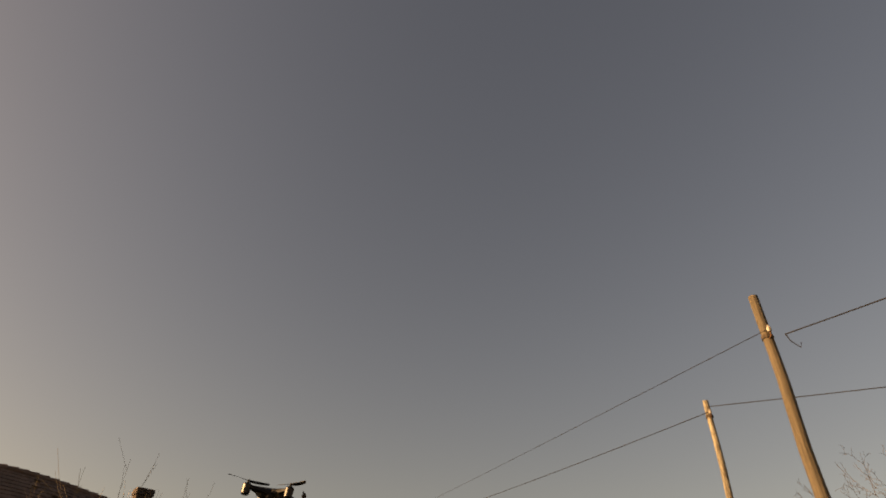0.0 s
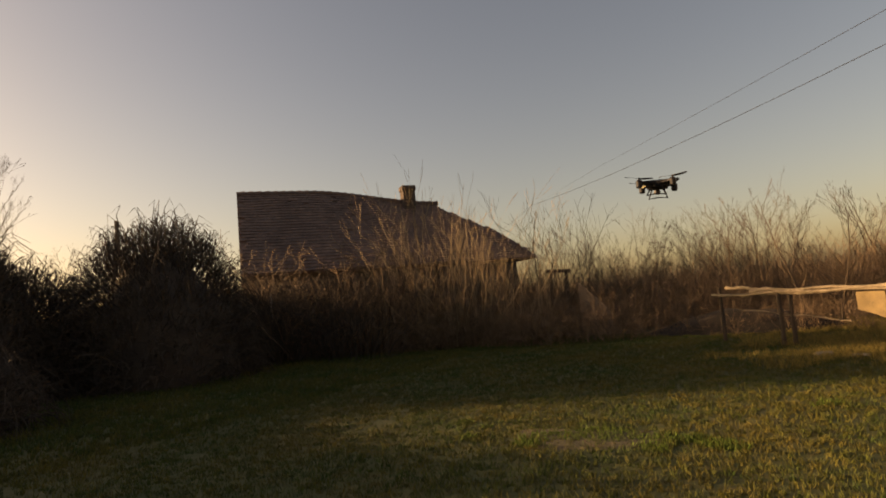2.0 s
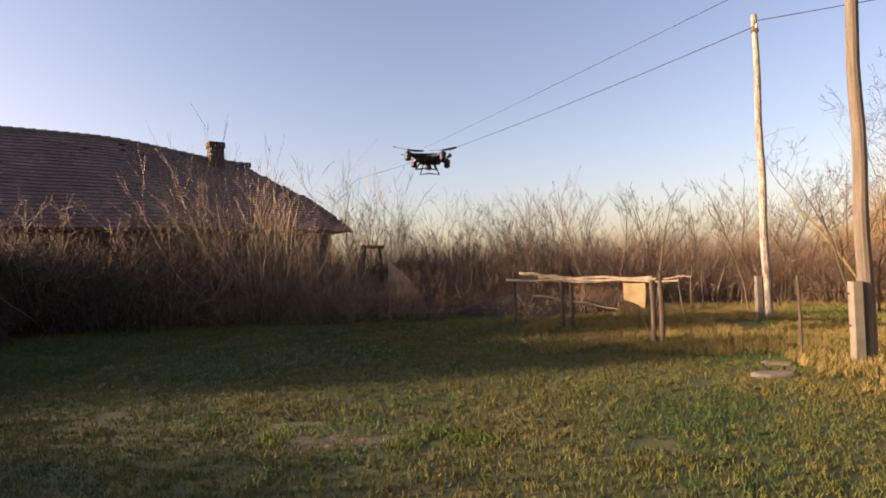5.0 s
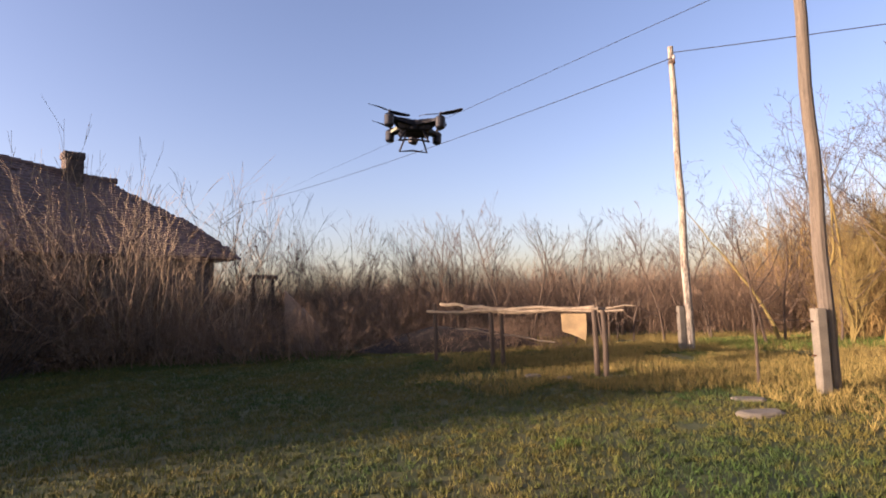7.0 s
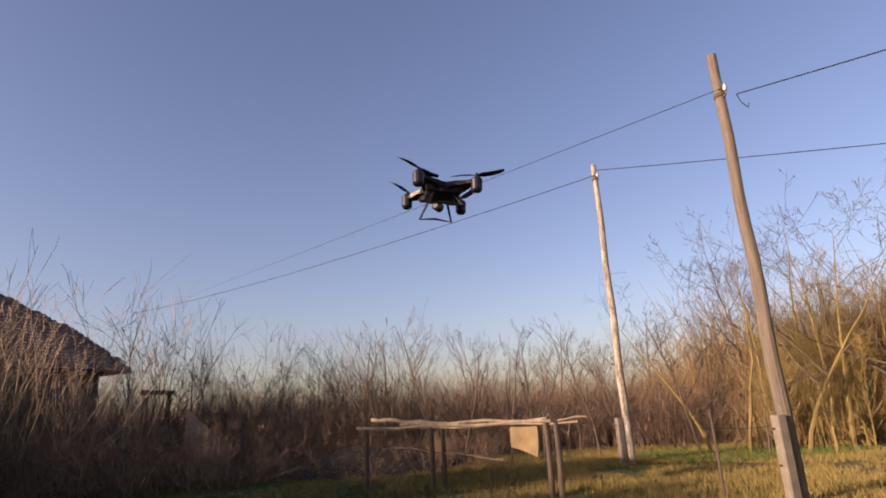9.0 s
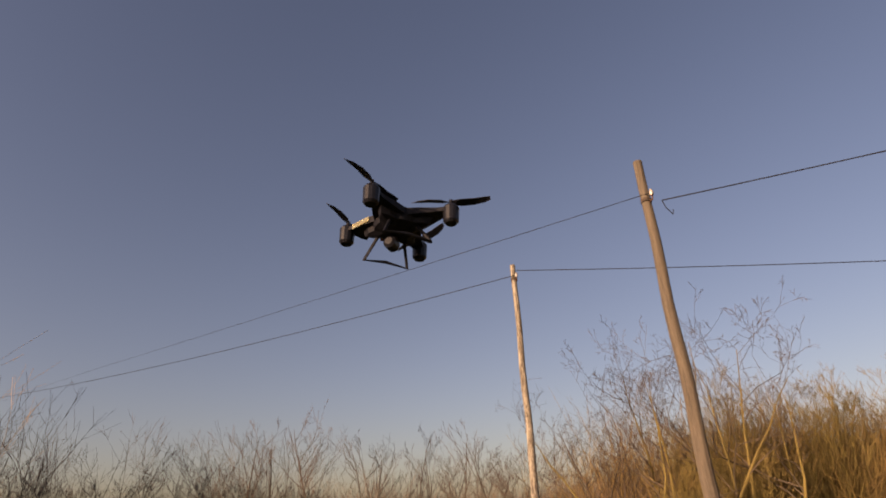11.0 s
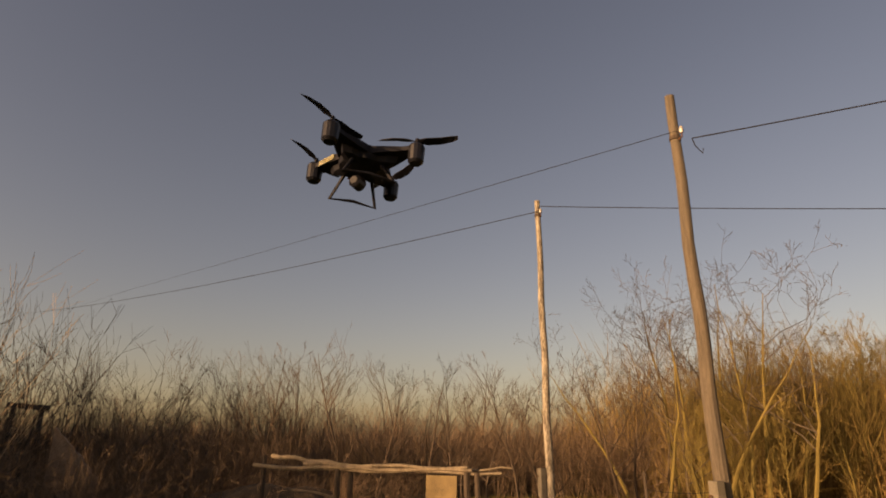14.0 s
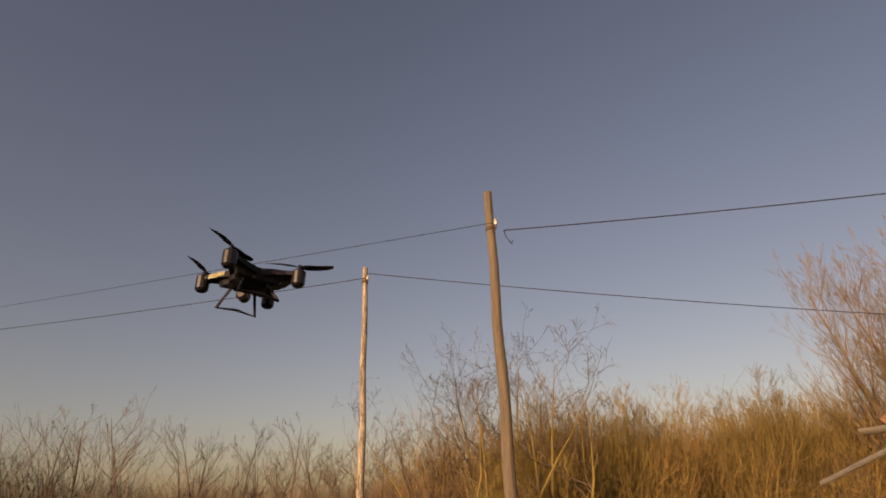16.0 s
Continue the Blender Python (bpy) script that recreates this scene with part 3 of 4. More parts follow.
# ---- old house ----
def build_old_house():
    h = thing("old_house", "abandoned low house with a sagging dark tiled roof and brick chimney", "house", pose(-15.9, 16.1, 0, 0, 0, 49.6))
    L, D, ZR, ZE = 8.3, 4.2, 6.75, 3.05

    def ridge(u):
        k = max(0.0, min(1.0, (u - 2.5) / 6.0))
        return ZR - 0.62 * k * k * (3 - 2 * k)

    def end(v):
        """How far the roof reaches along the ridge at the share v of the way down: a hip with a steeper foot."""
        return L + (2.3 * v / 0.6 if v < 0.6 else 2.3 + 0.75 * (v - 0.6) / 0.4)

    for m, a, b2 in ((pose(5.1, -D + 0.6, 1.45), 10.8, 0.4), (pose(5.1, D - 0.6, 1.45), 10.8, 0.4), (pose(10.3, 0, 1.45), 0.4, 2 * D - 1.6), (pose(-0.1, 0, 1.45), 0.4, 2 * D - 1.6)):
        part("wall", Shape().box(m, a, b2, 2.9), M_MUD, h, "flaking mud-plastered wall")
    gable = Shape()
    for x in (-0.3, 0.1):
        gable.v += [(x, -D + 0.5, 2.904), (x, D - 0.5, 2.904), (x, 0, ZR - 0.25)]
    gable.f += [[0, 2, 1], [3, 4, 5], [0, 3, 5, 2], [1, 2, 5, 4], [0, 1, 4, 3]]
    part("gable", gable, M_MUD, h)
    for x in (2.2, 4.6, 8.4):
        w = part("window", Shape().box(pose(x, -D + 0.39, 1.55), 0.9, 0.06, 1.1), M_DARKW, h, "small dark boarded window")
        part("sill", Shape().box(pose(x, -D + 0.36, 0.97), 1.05, 0.16, 0.06), M_MUD, w)
    # roof deck
    deck = Shape()
    k = 10
    for side in (-1, 1):
        b = len(deck.v)
        for j in range(k + 1):
            v = j / k
            for i in range(k + 1):
                u = -0.35 + (end(v) + 0.35) * i / k
                deck.v.append((u, side * D * v, ridge(u) - (ridge(u) - ZE) * v - 0.07))
        for j in range(k):
            for i in range(k):
                q = [b + j * (k + 1) + i, b + j * (k + 1) + i + 1, b + (j + 1) * (k + 1) + i + 1, b + (j + 1) * (k + 1) + i]
                deck.f.append(q if side < 0 else q[::-1])
    b = len(deck.v)
    deck.v += [(end(0), 0, ridge(L) - 0.07), (end(.6), -D * .6, ridge(9) - (ridge(9) - ZE) * .6 - .07), (end(1), -D, ZE - .07), (end(1), D, ZE - .07), (end(.6), D * .6, ridge(9) - (ridge(9) - ZE) * .6 - .07)]
    deck.f += [[b, b + 1, b + 4], [b + 1, b + 2, b + 3, b + 4]]
    roof = part("roof", deck, M_TILE, h, "sagging roof of dark weathered tiles")
    # tiles: courses overlap downwards; the lawn side, near the chimney, as single pieces
    rows, tw = 27, 0.19
    one = Shape().box(pose(0, 0, 0), tw * 0.99, 0.27, 0.034, 0.008).mesh("tile", M_TILE_P)
    many = Shape()
    count = 0
    for j in range(rows):
        v = (j + 0.5) / rows
        n = int((end(v) + 0.35) / tw)
        for i in range(n):
            u = -0.35 + (i + 0.5 + 0.5 * (j % 2)) * tw
            if u > end(v) - 0.05 or R.random() < 0.012 + 0.25 * (i == 0):
                continue
            slope = math.degrees(math.atan2(ridge(u) - ZE, D))
            sag = 0.03 * noise.noise(Vector((u * 0.8, v * 3, 2)))
            m = pose(u + R.gauss(0, .008), -D * v, ridge(u) - (ridge(u) - ZE) * v + 0.0 + sag, slope - 8 + R.gauss(0, 2.0), R.gauss(0, 1.0), R.gauss(0, 1.5))
            if 5.0 < u < 7.6 and j < 22 and count < 300:
                ob = new("tile", one)
                ob.parent = roof
                ob.matrix_basis = m
                count += 1
            else:
                many.box(m, tw * 0.99, 0.27, 0.034, 0.008)
    tagged(part("tile_field", many, M_TILE, roof), kind="stuff")
    u = -0.35
    while u < L:
        part("ridge_tile", Shape().tube([(u, 0, ridge(u) - 0.01), (u + 0.36, 0, ridge(u + 0.36) + 0.012)], [0.10, 0.118], 8), M_TILE_P, roof)
        u += 0.33
    # chimney of brick courses
    cx = 7.05
    ch = part("chimney", Shape().box(pose(cx, -0.35, 6.05), 0.5, 0.5, 1.7), M_MORTAR, h, "brick chimney with a wider cap, coloured dark as if backlit")
    br = Shape().box(pose(0, 0, 0), 0.25, 0.12, 0.065, 0.008).mesh("brick", M_BRICK)
    for j in range(14):
        z = 5.84 + j * 0.078
        big = 0.05 if j >= 11 else 0.0
        for k4 in range(4):
            for q in (-1, 1):
                ob = new("brick", br)
                ob.parent = ch
                off = 0.215 + big
                ob.matrix_basis = pose(cx, -0.35, z, 0, 0, 90 * k4) @ pose(q * (0.13 + big * .5) + (0.03 if j % 2 else -0.03), -off, 0, R.gauss(0, 1), 0, R.gauss(0, 1.5))
    return h


build_old_house()


THIN_BROWN = shrub_mesh("shrub", 12, 0.9, 2.0, 0.8, 0.011, 0.9, 2, 3, M_SCRUB, 0.25, 0.9)


def build_ruin():
    """Remains beyond the shrubs: a pale broken wall and a dark shed corner."""
    w, n = Shape(), 18
    for yy in (-0.16, 0.16):
        for i in range(n + 1):
            k = i / n
            hh = 1.65 * (1 - k) ** 0.7 + 0.12 * noise.noise(Vector((k * 7, yy, 1))) + 0.1
            w.v += [(k * 1.2, yy + 0.03 * noise.noise(Vector((k * 5, yy, 4))), -0.05), (k * 1.2 + 0.02 * math.sin(i * 2.3), yy * 0.8, max(0.06, hh))]
    q = 2 * (n + 1)
    for i in range(n):
        a = 2 * i
        w.f += [[a, a + 2, a + 3, a + 1], [q + a + 1, q + a + 3, q + a + 2, q + a], [a + 1, a + 3, q + a + 3, q + a + 1]]
    w.f += [[0, 1, q + 1, q], [2 * n + 1, 2 * n, q + 2 * n, q + 2 * n + 1]]
    solid("broken_wall", w, mat("pale clay wall", (0.15, 0.10, 0.066), (0.27, 0.19, 0.13), scale=2, fine=20, bump=0.6), "pale crumbling clay wall behind the shrubs", "wall", pose(-2.6, 18.06, 0, 0, 0, 12))
    for x, y, k in ((-2.7, 17.4, 0.5), (-1.7, 17.5, 0.6), (-0.7, 17.9, 0.75), (-1.2, 18.4, 0.9)):
        place("shrub", THIN_BROWN, x, y, k, "low tangled brown bare shrub before a broken wall", "shrub", "shrubs along the lawn")
    g = thing("shed_skeleton", "dark leaning timber frame behind the shrubs", "ruin", pose(-4.9, 21.8, 0, 0, 0, 5))
    part("post", Shape().tube([(0, 0, 0), (0.05, 0, 2.3)], [0.08, 0.07], 6), M_POST, g)
    part("post", Shape().tube([(0.75, 0, 0), (0.7, 0, 2.25)], [0.08, 0.07], 6), M_POST, g)
    part("beam", Shape().box(pose(0.37, 0, 2.32, 0, 3, 0), 1.0, 0.14, 0.14, 0.02), M_POST, g)


build_ruin()


# ---- power poles and wires ----
def build_pole(x, y, h, lean, r, material, label, bend=0.0):
    t = thing("power_pole", label, "pole", (x, y, 0), "power poles")
    s = Shape()
    pts, rad = [], []
    for i in range(15):
        k = i / 14
        pts.append((lean[0] * k + bend * math.sin(math.pi * k) + 0.012 * math.sin(k * 17), lean[1] * k + 0.01 * math.sin(k * 23), -0.1 + (h + 0.1) * k))
        rad.append(r * (1 - 0.32 * k))
    s.tube(pts, rad, 12)
    part("shaft", s, material, t, smooth=False)
    return t


P1, P1H = (7.70, 15.35), 7.27
P2, P2H = (7.33, 9.78), 6.66
p1 = build_pole(*P1, P1H, (0.0, 0.0), 0.095, M_POLE2, "pale peeling wooden power pole on a concrete stub")
p2 = build_pole(*P2, P2H, (0.0, 0.0), 0.105, M_POLE, "brown weathered wooden power pole on a concrete stub")
for pole, z in ((p1, P1H - 0.32), (p2, P2H - 0.66)):
    ins = part("insulator", Shape().tube([(0, -0.15, z - 0.05), (0, -0.15, z + 0.0), (0, -0.15, z + 0.06)], [0.028, 0.036, 0.016], 10), M_PORC, pole, "white porcelain insulator")
    part("hook", Shape().tube([(0, -0.02, z - 0.12), (0, -0.15, z - 0.12), (0, -0.15, z - 0.04)], [0.012] * 3, 6), M_RUST, ins)
    part("band", Shape().tube([(0, 0, z - 0.10), (0, 0, z - 0.04)], [0.086, 0.084], 12), M_POST, pole)


def build_stub(x, y, h, turn, label):
    t = thing("concrete_stub", label, "post", pose(x, y, 0, 0, 0, turn), "concrete stubs of the poles")
    part("block", Shape().box(pose(0, 0, h / 2 - 0.05), 0.155, 0.14, h + 0.1, 0.02), M_CONC, t)
    for z in (0.45 * h, 0.85 * h):
        part("bolt", Shape().tube([(-0.13, 0, z), (0.13, 0, z)], [0.012, 0.012], 6), M_RUST, t, "rusty bolt")


build_stub(P1[0] - 0.175, P1[1] + 0.02, 1.03, 8, "short concrete stub bracing the pale pole")
build_stub(P2[0] - 0.17, P2[1] - 0.10, 1.13, 4, "short concrete stub bracing the brown pole")


def wire(name, pts, label, r=0.010):
    s = Shape()
    s.tube(pts, [r] * len(pts), 5)
    return solid(name, s, M_WIRE, label, "wire")


def hang(a, b, sag, n=28):
    a, b = Vector(a), Vector(b)
    return [a.lerp(b, i / n) - Vector((0, 0, 4 * sag * (i / n) * (1 - i / n))) for i in range(n + 1)]


Z1, Z2 = P1H - 0.32, P2H - 0.66
FAR = Vector((-12.43, 40.86, 8.25))
BEYOND = Vector((-34.0, 68.0, 8.0))
wire("power_line", hang((P1[0], P1[1] - 0.15, Z1), FAR, 0.31) + hang(FAR, BEYOND, 0.6)[1:], "thin sagging overhead line from the pale pole")
wire("power_line", hang((P2[0], P2[1] - 0.15, Z2), (-7.1, 41.0, 10.24), 0.03) + [Vector((-22.0, 73.0, 14.2))], "thin overhead line from the brown pole", 0.0062)
wire("power_line", hang((P1[0], P1[1] - 0.15, Z1 + 0.12), (18.63, 5.98, 4.81), 0.09) + [Vector((24.0, 1.5, 3.6))], "overhead line from the pale pole past the yellow house")
wire("power_line", hang((P2[0] + 0.22, P2[1] - 0.1, Z2 - 0.08), (22.0, -3.5, 6.6), 0.25) , "overhead line from the brown pole over the yard", 0.010)
wire("loose_wire_end", [(P2[0] + 0.22, P2[1] - 0.1, Z2 - 0.08), (P2[0] + 0.26, P2[1] - 0.1, Z2 - 0.2), (P2[0] + 0.36, P2[1] - 0.12, Z2 - 0.32), (P2[0] + 0.38, P2[1] - 0.12, Z2 - 0.24)], "loose dangling end of the overhead line", 0.008)


# ---- pole frame, fence posts, stones ----
def build_frame():
    f = thing("pole_frame", "low frame of grey poles on dark wooden posts", "frame")
    A, B = Vector((1.70, 14.6, 1.10)), Vector((4.80, 11.95, 1.12))
    C = Vector((1.95, 14.95, 1.27))

    def pole(name, a, b, r, material=M_RAIL):
        a, b = Vector(a), Vector(b)
        pts = [a.lerp(b, i / 8) + Vector((0, 0, 0.02 * math.sin(i * 1.7 + a.x * 5))) for i in range(9)]
        part(name, Shape().tube(pts, [r * (1 - 0.3 * i / 8) for i in range(9)], 7), material, f)

    pole("rail", A + Vector((-.05, 0, 0)), B + Vector((0.0, 0, 0.02)), 0.035)
    pole("rail", A + Vector((0.6, -0.5, -0.02)), B + Vector((0.35, -0.3, 0.0)), 0.028)
    pole("rail", C, A.lerp(B, 0.45) + Vector((0, 0, 0.06)), 0.04)
    pole("rail", A.lerp(B, 0.25) + Vector((0, 0, 0.06)), B + Vector((-0.05, 0.05, 0.05)), 0.035)
    pole("rail", B + Vector((-0.6, 0.5, 0.0)), B + Vector((0.6, -0.1, 0.06)), 0.02)
    pole("rail", A.lerp(B, 0.15) + Vector((.1, .1, -0.35)), A.lerp(B, 0.75) + Vector((.1, 0, -0.58)), 0.018)
    for name, p, h in (("post", A + Vector((0.12, 0.0, 0)), 1.28), ("post", A.lerp(B, 0.42), 1.1), ("post", A.lerp(B, 0.47) + Vector((0.05, .1, 0)), 1.1),
                       ("post", B + Vector((-0.08, 0.02, 0)), 1.12), ("post", B + Vector((0.06, -0.06, 0)), 1.12)):
        part(name, Shape().tube([(p.x, p.y, -0.05), (p.x + .01, p.y, h * 0.5), (p.x - .005, p.y, h)], [0.05, 0.045, 0.042], 8), M_POST, f)
    bo = B + Vector((-0.42, 0.42, -0.28))
    pb, mb = Shape(), pose(bo.x + 0.06, bo.y - 0.05, bo.z, 0, 0, -41)
    for yy in (-0.011, 0.011):
        pb.v += [tuple(mb @ Vector(p)) for p in ((-0.26, yy, 0.22), (-0.26, yy, -0.10), (-0.02, yy, -0.17), (0.22, yy, -0.26), (0.25, yy, -0.02), (0.25, yy, 0.22))]
    pb.f += [[0, 1, 2, 3, 4, 5], [11, 10, 9, 8, 7, 6]] + [[k, (k + 1) % 6 + 0, (k + 1) % 6 + 6, k + 6][::-1] for k in range(6)]
    part("panel", pb, M_BOARD, f, "yellowed hanging board with a slanting foot")
    return f


build_frame()


def build_fence_posts():
    for x, y, h in ((6.7, 10.45, 1.2), (9.5, 9.25, 1.15)):
        t = solid("fence_post", Shape().tube([(0, 0, -0.1), (0.005, 0, h * 0.5), (-0.005, 0.01, h)], [0.023, 0.021, 0.02], 6), M_POST, "thin dark iron fence post in dry grass", "post", (x, y, 0), "fence posts")
    wire("fence_wire", hang((6.7, 10.45, 0.98), (7.20, 9.76, 1.0), 0.03, 6), "thin slack fence wire", 0.004)


build_fence_posts()


def build_stone(x, y, sx, sy, sz, turn):
    s = Shape()
    n = 14
    for z, k in ((-0.05, 1.0), (sz * 0.6, 0.98), (sz, 0.82)):
        for i in range(n):
            a = 2 * math.pi * i / n
            q = k * (0.85 + 0.25 * noise.noise(Vector((math.cos(a) * 1.3 + x, math.sin(a) * 1.3, z))))
            s.v.append((sx * q * math.copysign(abs(math.cos(a)) ** 0.7, math.cos(a)), sy * q * math.copysign(abs(math.sin(a)) ** 0.7, math.sin(a)), z))
    for j in range(2):
        for i in range(n):
            q = (i + 1) % n
            s.f.append([j * n + i, j * n + q, (j + 1) * n + q, (j + 1) * n + i])
    s.f.append([2 * n + i for i in range(n)])
    solid("stone_slab", s, M_STONE, "pale flat stone slab lying in the grass", "stone", pose(x, y, ground_height(x, y), 0, 0, turn), "stones in the grass")


build_stone(5.72, 8.55, 0.34, 0.17, 0.055, 10)
build_stone(6.05, 9.45, 0.24, 0.15, 0.04, -15)
build_stone(3.6, 11.9, 0.2, 0.12, 0.06, 30)
build_stone(4.1, 11.7, 0.16, 0.1, 0.05, 0)


# ---- yellow house, with the gate beside it ----
def build_yellow_house():
    """x runs along the wall that faces the lawn, y into the house."""
    h = thing("yellow_house", "pale yellow house with deep yellow plinth, red tiled roof", "house", pose(11.55, 5.75, 0, 0, 0, -113))
    W, DEP, ZE = 8.0, 6.0, 2.36
    win = ((0.76, 0.50, 0.88, 0.70), (1.78, 0.85, 0.72, 1.15))
    wall, x = Shape(), 0.0
    for cx, ww, z0, hh in win:
        wall.box(pose((x + cx - ww / 2) / 2, 0.2, ZE / 2), cx - ww / 2 - x, 0.4, ZE)
        wall.box(pose(cx, 0.2, z0 / 2), ww, 0.4, z0)
        wall.box(pose(cx, 0.2, (z0 + hh + ZE) / 2), ww, 0.4, ZE - z0 - hh)
        x = cx + ww / 2
    wall.box(pose((x + W) / 2, 0.2, ZE / 2), W - x, 0.4, ZE)
    wall.box(pose(0.2, 0.4 + (DEP - 0.4) / 2, ZE / 2), 0.4, DEP - 0.4, ZE)
    wall.box(pose(W - 0.2, 0.4 + (DEP - 0.4) / 2, ZE / 2), 0.4, DEP - 0.4, ZE)
    wall.box(pose(W / 2, DEP - 0.2, ZE / 2), W - 0.8, 0.4, ZE)
    part("wall", wall, M_LIME, h)
    pl = Shape().box(pose(W / 2, -0.012, 0.16), W + 0.03, 0.03, 0.40)
    part("plinth", pl, M_PLINTH, h, "deep yellow painted plinth")
    for cx, ww, z0, hh in win:
        fr = Shape()
        zc = z0 + hh / 2
        for sx in (-1, 1):
            fr.box(pose(cx + sx * (ww / 2 - 0.017), 0.05, zc), 0.034, 0.06, hh)
        for sz in (-1, 1):
            fr.box(pose(cx, 0.05, zc + sz * (hh / 2 - 0.017)), ww - 0.068, 0.06, 0.034)
        w = part("window", fr, M_DARKW, h, "small window in a thin dark frame")
        pane = part("pane", Shape().box(pose(cx, 0.055, zc), ww - 0.068, 0.006, hh - 0.068), M_GLASS, w)
        pane.visible_shadow = False
        part("curtain", Shape().box(pose(cx, 0.10, zc), ww - 0.004, 0.01, hh - 0.004), M_DIM, w, "dim reddish curtain")
        for k, (dx, dz, bw, bh) in enumerate(((-0.13, 0.10, 0.07, 0.06), (-0.02, 0.08, 0.06, 0.09), (0.10, 0.09, 0.08, 0.07))):
            part("valance", Shape().box(pose(cx + dx * ww / 0.5, 0.088, z0 + hh - dz), bw, 0.008, bh, 0.003), M_PORC if k != 1 else M_GREYW, w, "small pale hanging cloth")
    box = part("switch_box", Shape().box(pose(0.27, -0.02, 1.16), 0.10, 0.05, 0.14, 0.01), M_GREYW, h, "small grey switch box")
    part("switch", Shape().box(pose(0.275, -0.05, 1.16), 0.035, 0.014, 0.05, 0.004), M_PORC, box, "white switch")
    # Dark strips added past the corner, in place of the side wall's shade.
    for i in range(3):
        part("board", Shape().box(pose(-0.07 - 0.115 * i, 0.30 + 0.01 * i, ZE / 2 - 0.06), 0.11, 0.03, ZE - 0.12, 0.006), M_DARKW, h, "dark upright strip standing for the shaded side wall")
    # roof
    OV, SL = 0.42, 41.0
    run = DEP / 2 + OV
    rise = run * math.tan(radians(SL))
    deck = Shape()
    z0 = ZE - 0.02
    deck.v += [(-0.45, -OV, z0), (W + 0.4, -OV, z0), (W + 0.4, DEP / 2, z0 + rise), (run * 0.85, DEP / 2, z0 + rise), (-0.45, DEP + OV, z0), (W + 0.4, DEP + OV, z0)]
    deck.f += [[0, 1, 2, 3], [4, 3, 2, 5], [0, 3, 4], [0, 4, 5, 1]]
    roof = part("roof", deck, M_TILE2, h, "red roof of interlocking tiles")
    part("eave_board", Shape().box(pose(W / 2, -OV + 0.03, ZE - 0.10), W + 0.8, 0.03, 0.16), M_GREYW, h, "grey weathered eave board")
    part("soffit", Shape().box(pose(W / 2, -OV / 2, ZE - 0.045), W + 0.7, OV, 0.03), M_GREYW, h)
    tl = Shape().box(pose(0, 0, 0), 0.215, 0.40, 0.022, 0.02)
    tl.tube([(0.085, -0.2, 0.012), (0.085, 0.2, 0.012)], [0.03, 0.03], 6)
    tm = tl.mesh("tile", M_TILE2)
    n = 0
    for j in range(11):
        v = (j + 0.42) / 11
        for i in range(38):
            u = -0.45 + (i + 0.5) * 0.222
            if u < -0.45 + v * (run * 0.85 + 0.45) + 0.05 or n >= 300:
                continue
            ob = new("tile", tm)
            ob.parent = roof
            ob.matrix_basis = pose(u, -OV + run * v, z0 + rise * v + 0.035, SL - 4 + R.gauss(0, .6), R.gauss(0, .6), R.gauss(0, .6))
            n += 1
    for i in range(12):
        a = Vector((-0.45, -OV, z0)).lerp(Vector((run * 0.85, DEP / 2, z0 + rise)), i / 12)
        b = Vector((-0.45, -OV, z0)).lerp(Vector((run * 0.85, DEP / 2, z0 + rise)), (i + 1.15) / 12)
        part("hip_tile", Shape().tube([a + Vector((0, 0, 0.04)), b + Vector((0, 0, 0.07))], [0.10, 0.085], 8), M_TILE2, roof)
    # gutter: a half-round trough
    g = Shape()
    k = 9
    for x in (-0.75, W + 0.4):
        for r in (0.092, 0.080):
            for i in range(k):
                a = math.pi * i / (k - 1)
                g.v.append((x, -OV - 0.07 - r * math.cos(a), ZE - 0.02 - r * math.sin(a) + 0.012 * (x < 0)))
    for i in range(k - 1):
        g.f += [[i, i + 1, 2 * k + i + 1, 2 * k + i], [k + i + 1, k + i, 3 * k + i, 3 * k + i + 1], [i, k + i, k + i + 1, i + 1], [2 * k + i, 2 * k + i + 1, 3 * k + i + 1, 3 * k + i]]
    g.f += [[0, 2 * k, 3 * k, k], [k - 1, 2 * k - 1, 4 * k - 1, 3 * k - 1]]
    gut = part("gutter", g, M_GUTTER, h, "dull zinc gutter under the eave")
    for x in (-0.2, 0.9, 2.0, 3.1):
        part("bracket", Shape().box(pose(x, -OV - 0.07, ZE - 0.005), 0.03, 0.18, 0.012), M_RUST, gut)
    part("outlet", Shape().tube([(-0.35, -OV - 0.07, ZE - 0.08), (-0.35, -OV - 0.07, ZE - 0.26), (-0.38, -OV - 0.06, ZE - 0.30)], [0.04] * 3, 8), M_RUST, gut, "rusty gutter outlet")
    dp = Shape()
    dp.tube([(-0.30, -OV - 0.08, ZE - 0.28), (-1.95, -OV + 0.1, ZE - 0.70)], [0.042, 0.042], 8)
    part("downpipe", dp, M_GUTTER, h, "slanting zinc rain pipe")
    # bracket mast on the roof
    mx, my = 0.95, 0.6
    mz = z0 + rise * (my + OV) / run
    mast = part("roof_mast", Shape().tube([(mx, my, mz - 0.1), (mx - 0.03, my, mz + 1.12)], [0.055, 0.05], 8), M_GREYW, h, "leaning grey mast with a crossbar")
    part("crossbar", Shape().tube([(mx - 0.25, my, mz + 0.98), (mx + 0.2, my, mz + 1.0)], [0.018, 0.018], 6), M_RUST, mast)
    part("cap", Shape().tube([(mx - .03, my, mz + 1.12), (mx - .03, my, mz + 1.22)], [0.06, 0.03], 8), M_RUST, mast)
    return h


build_yellow_house()


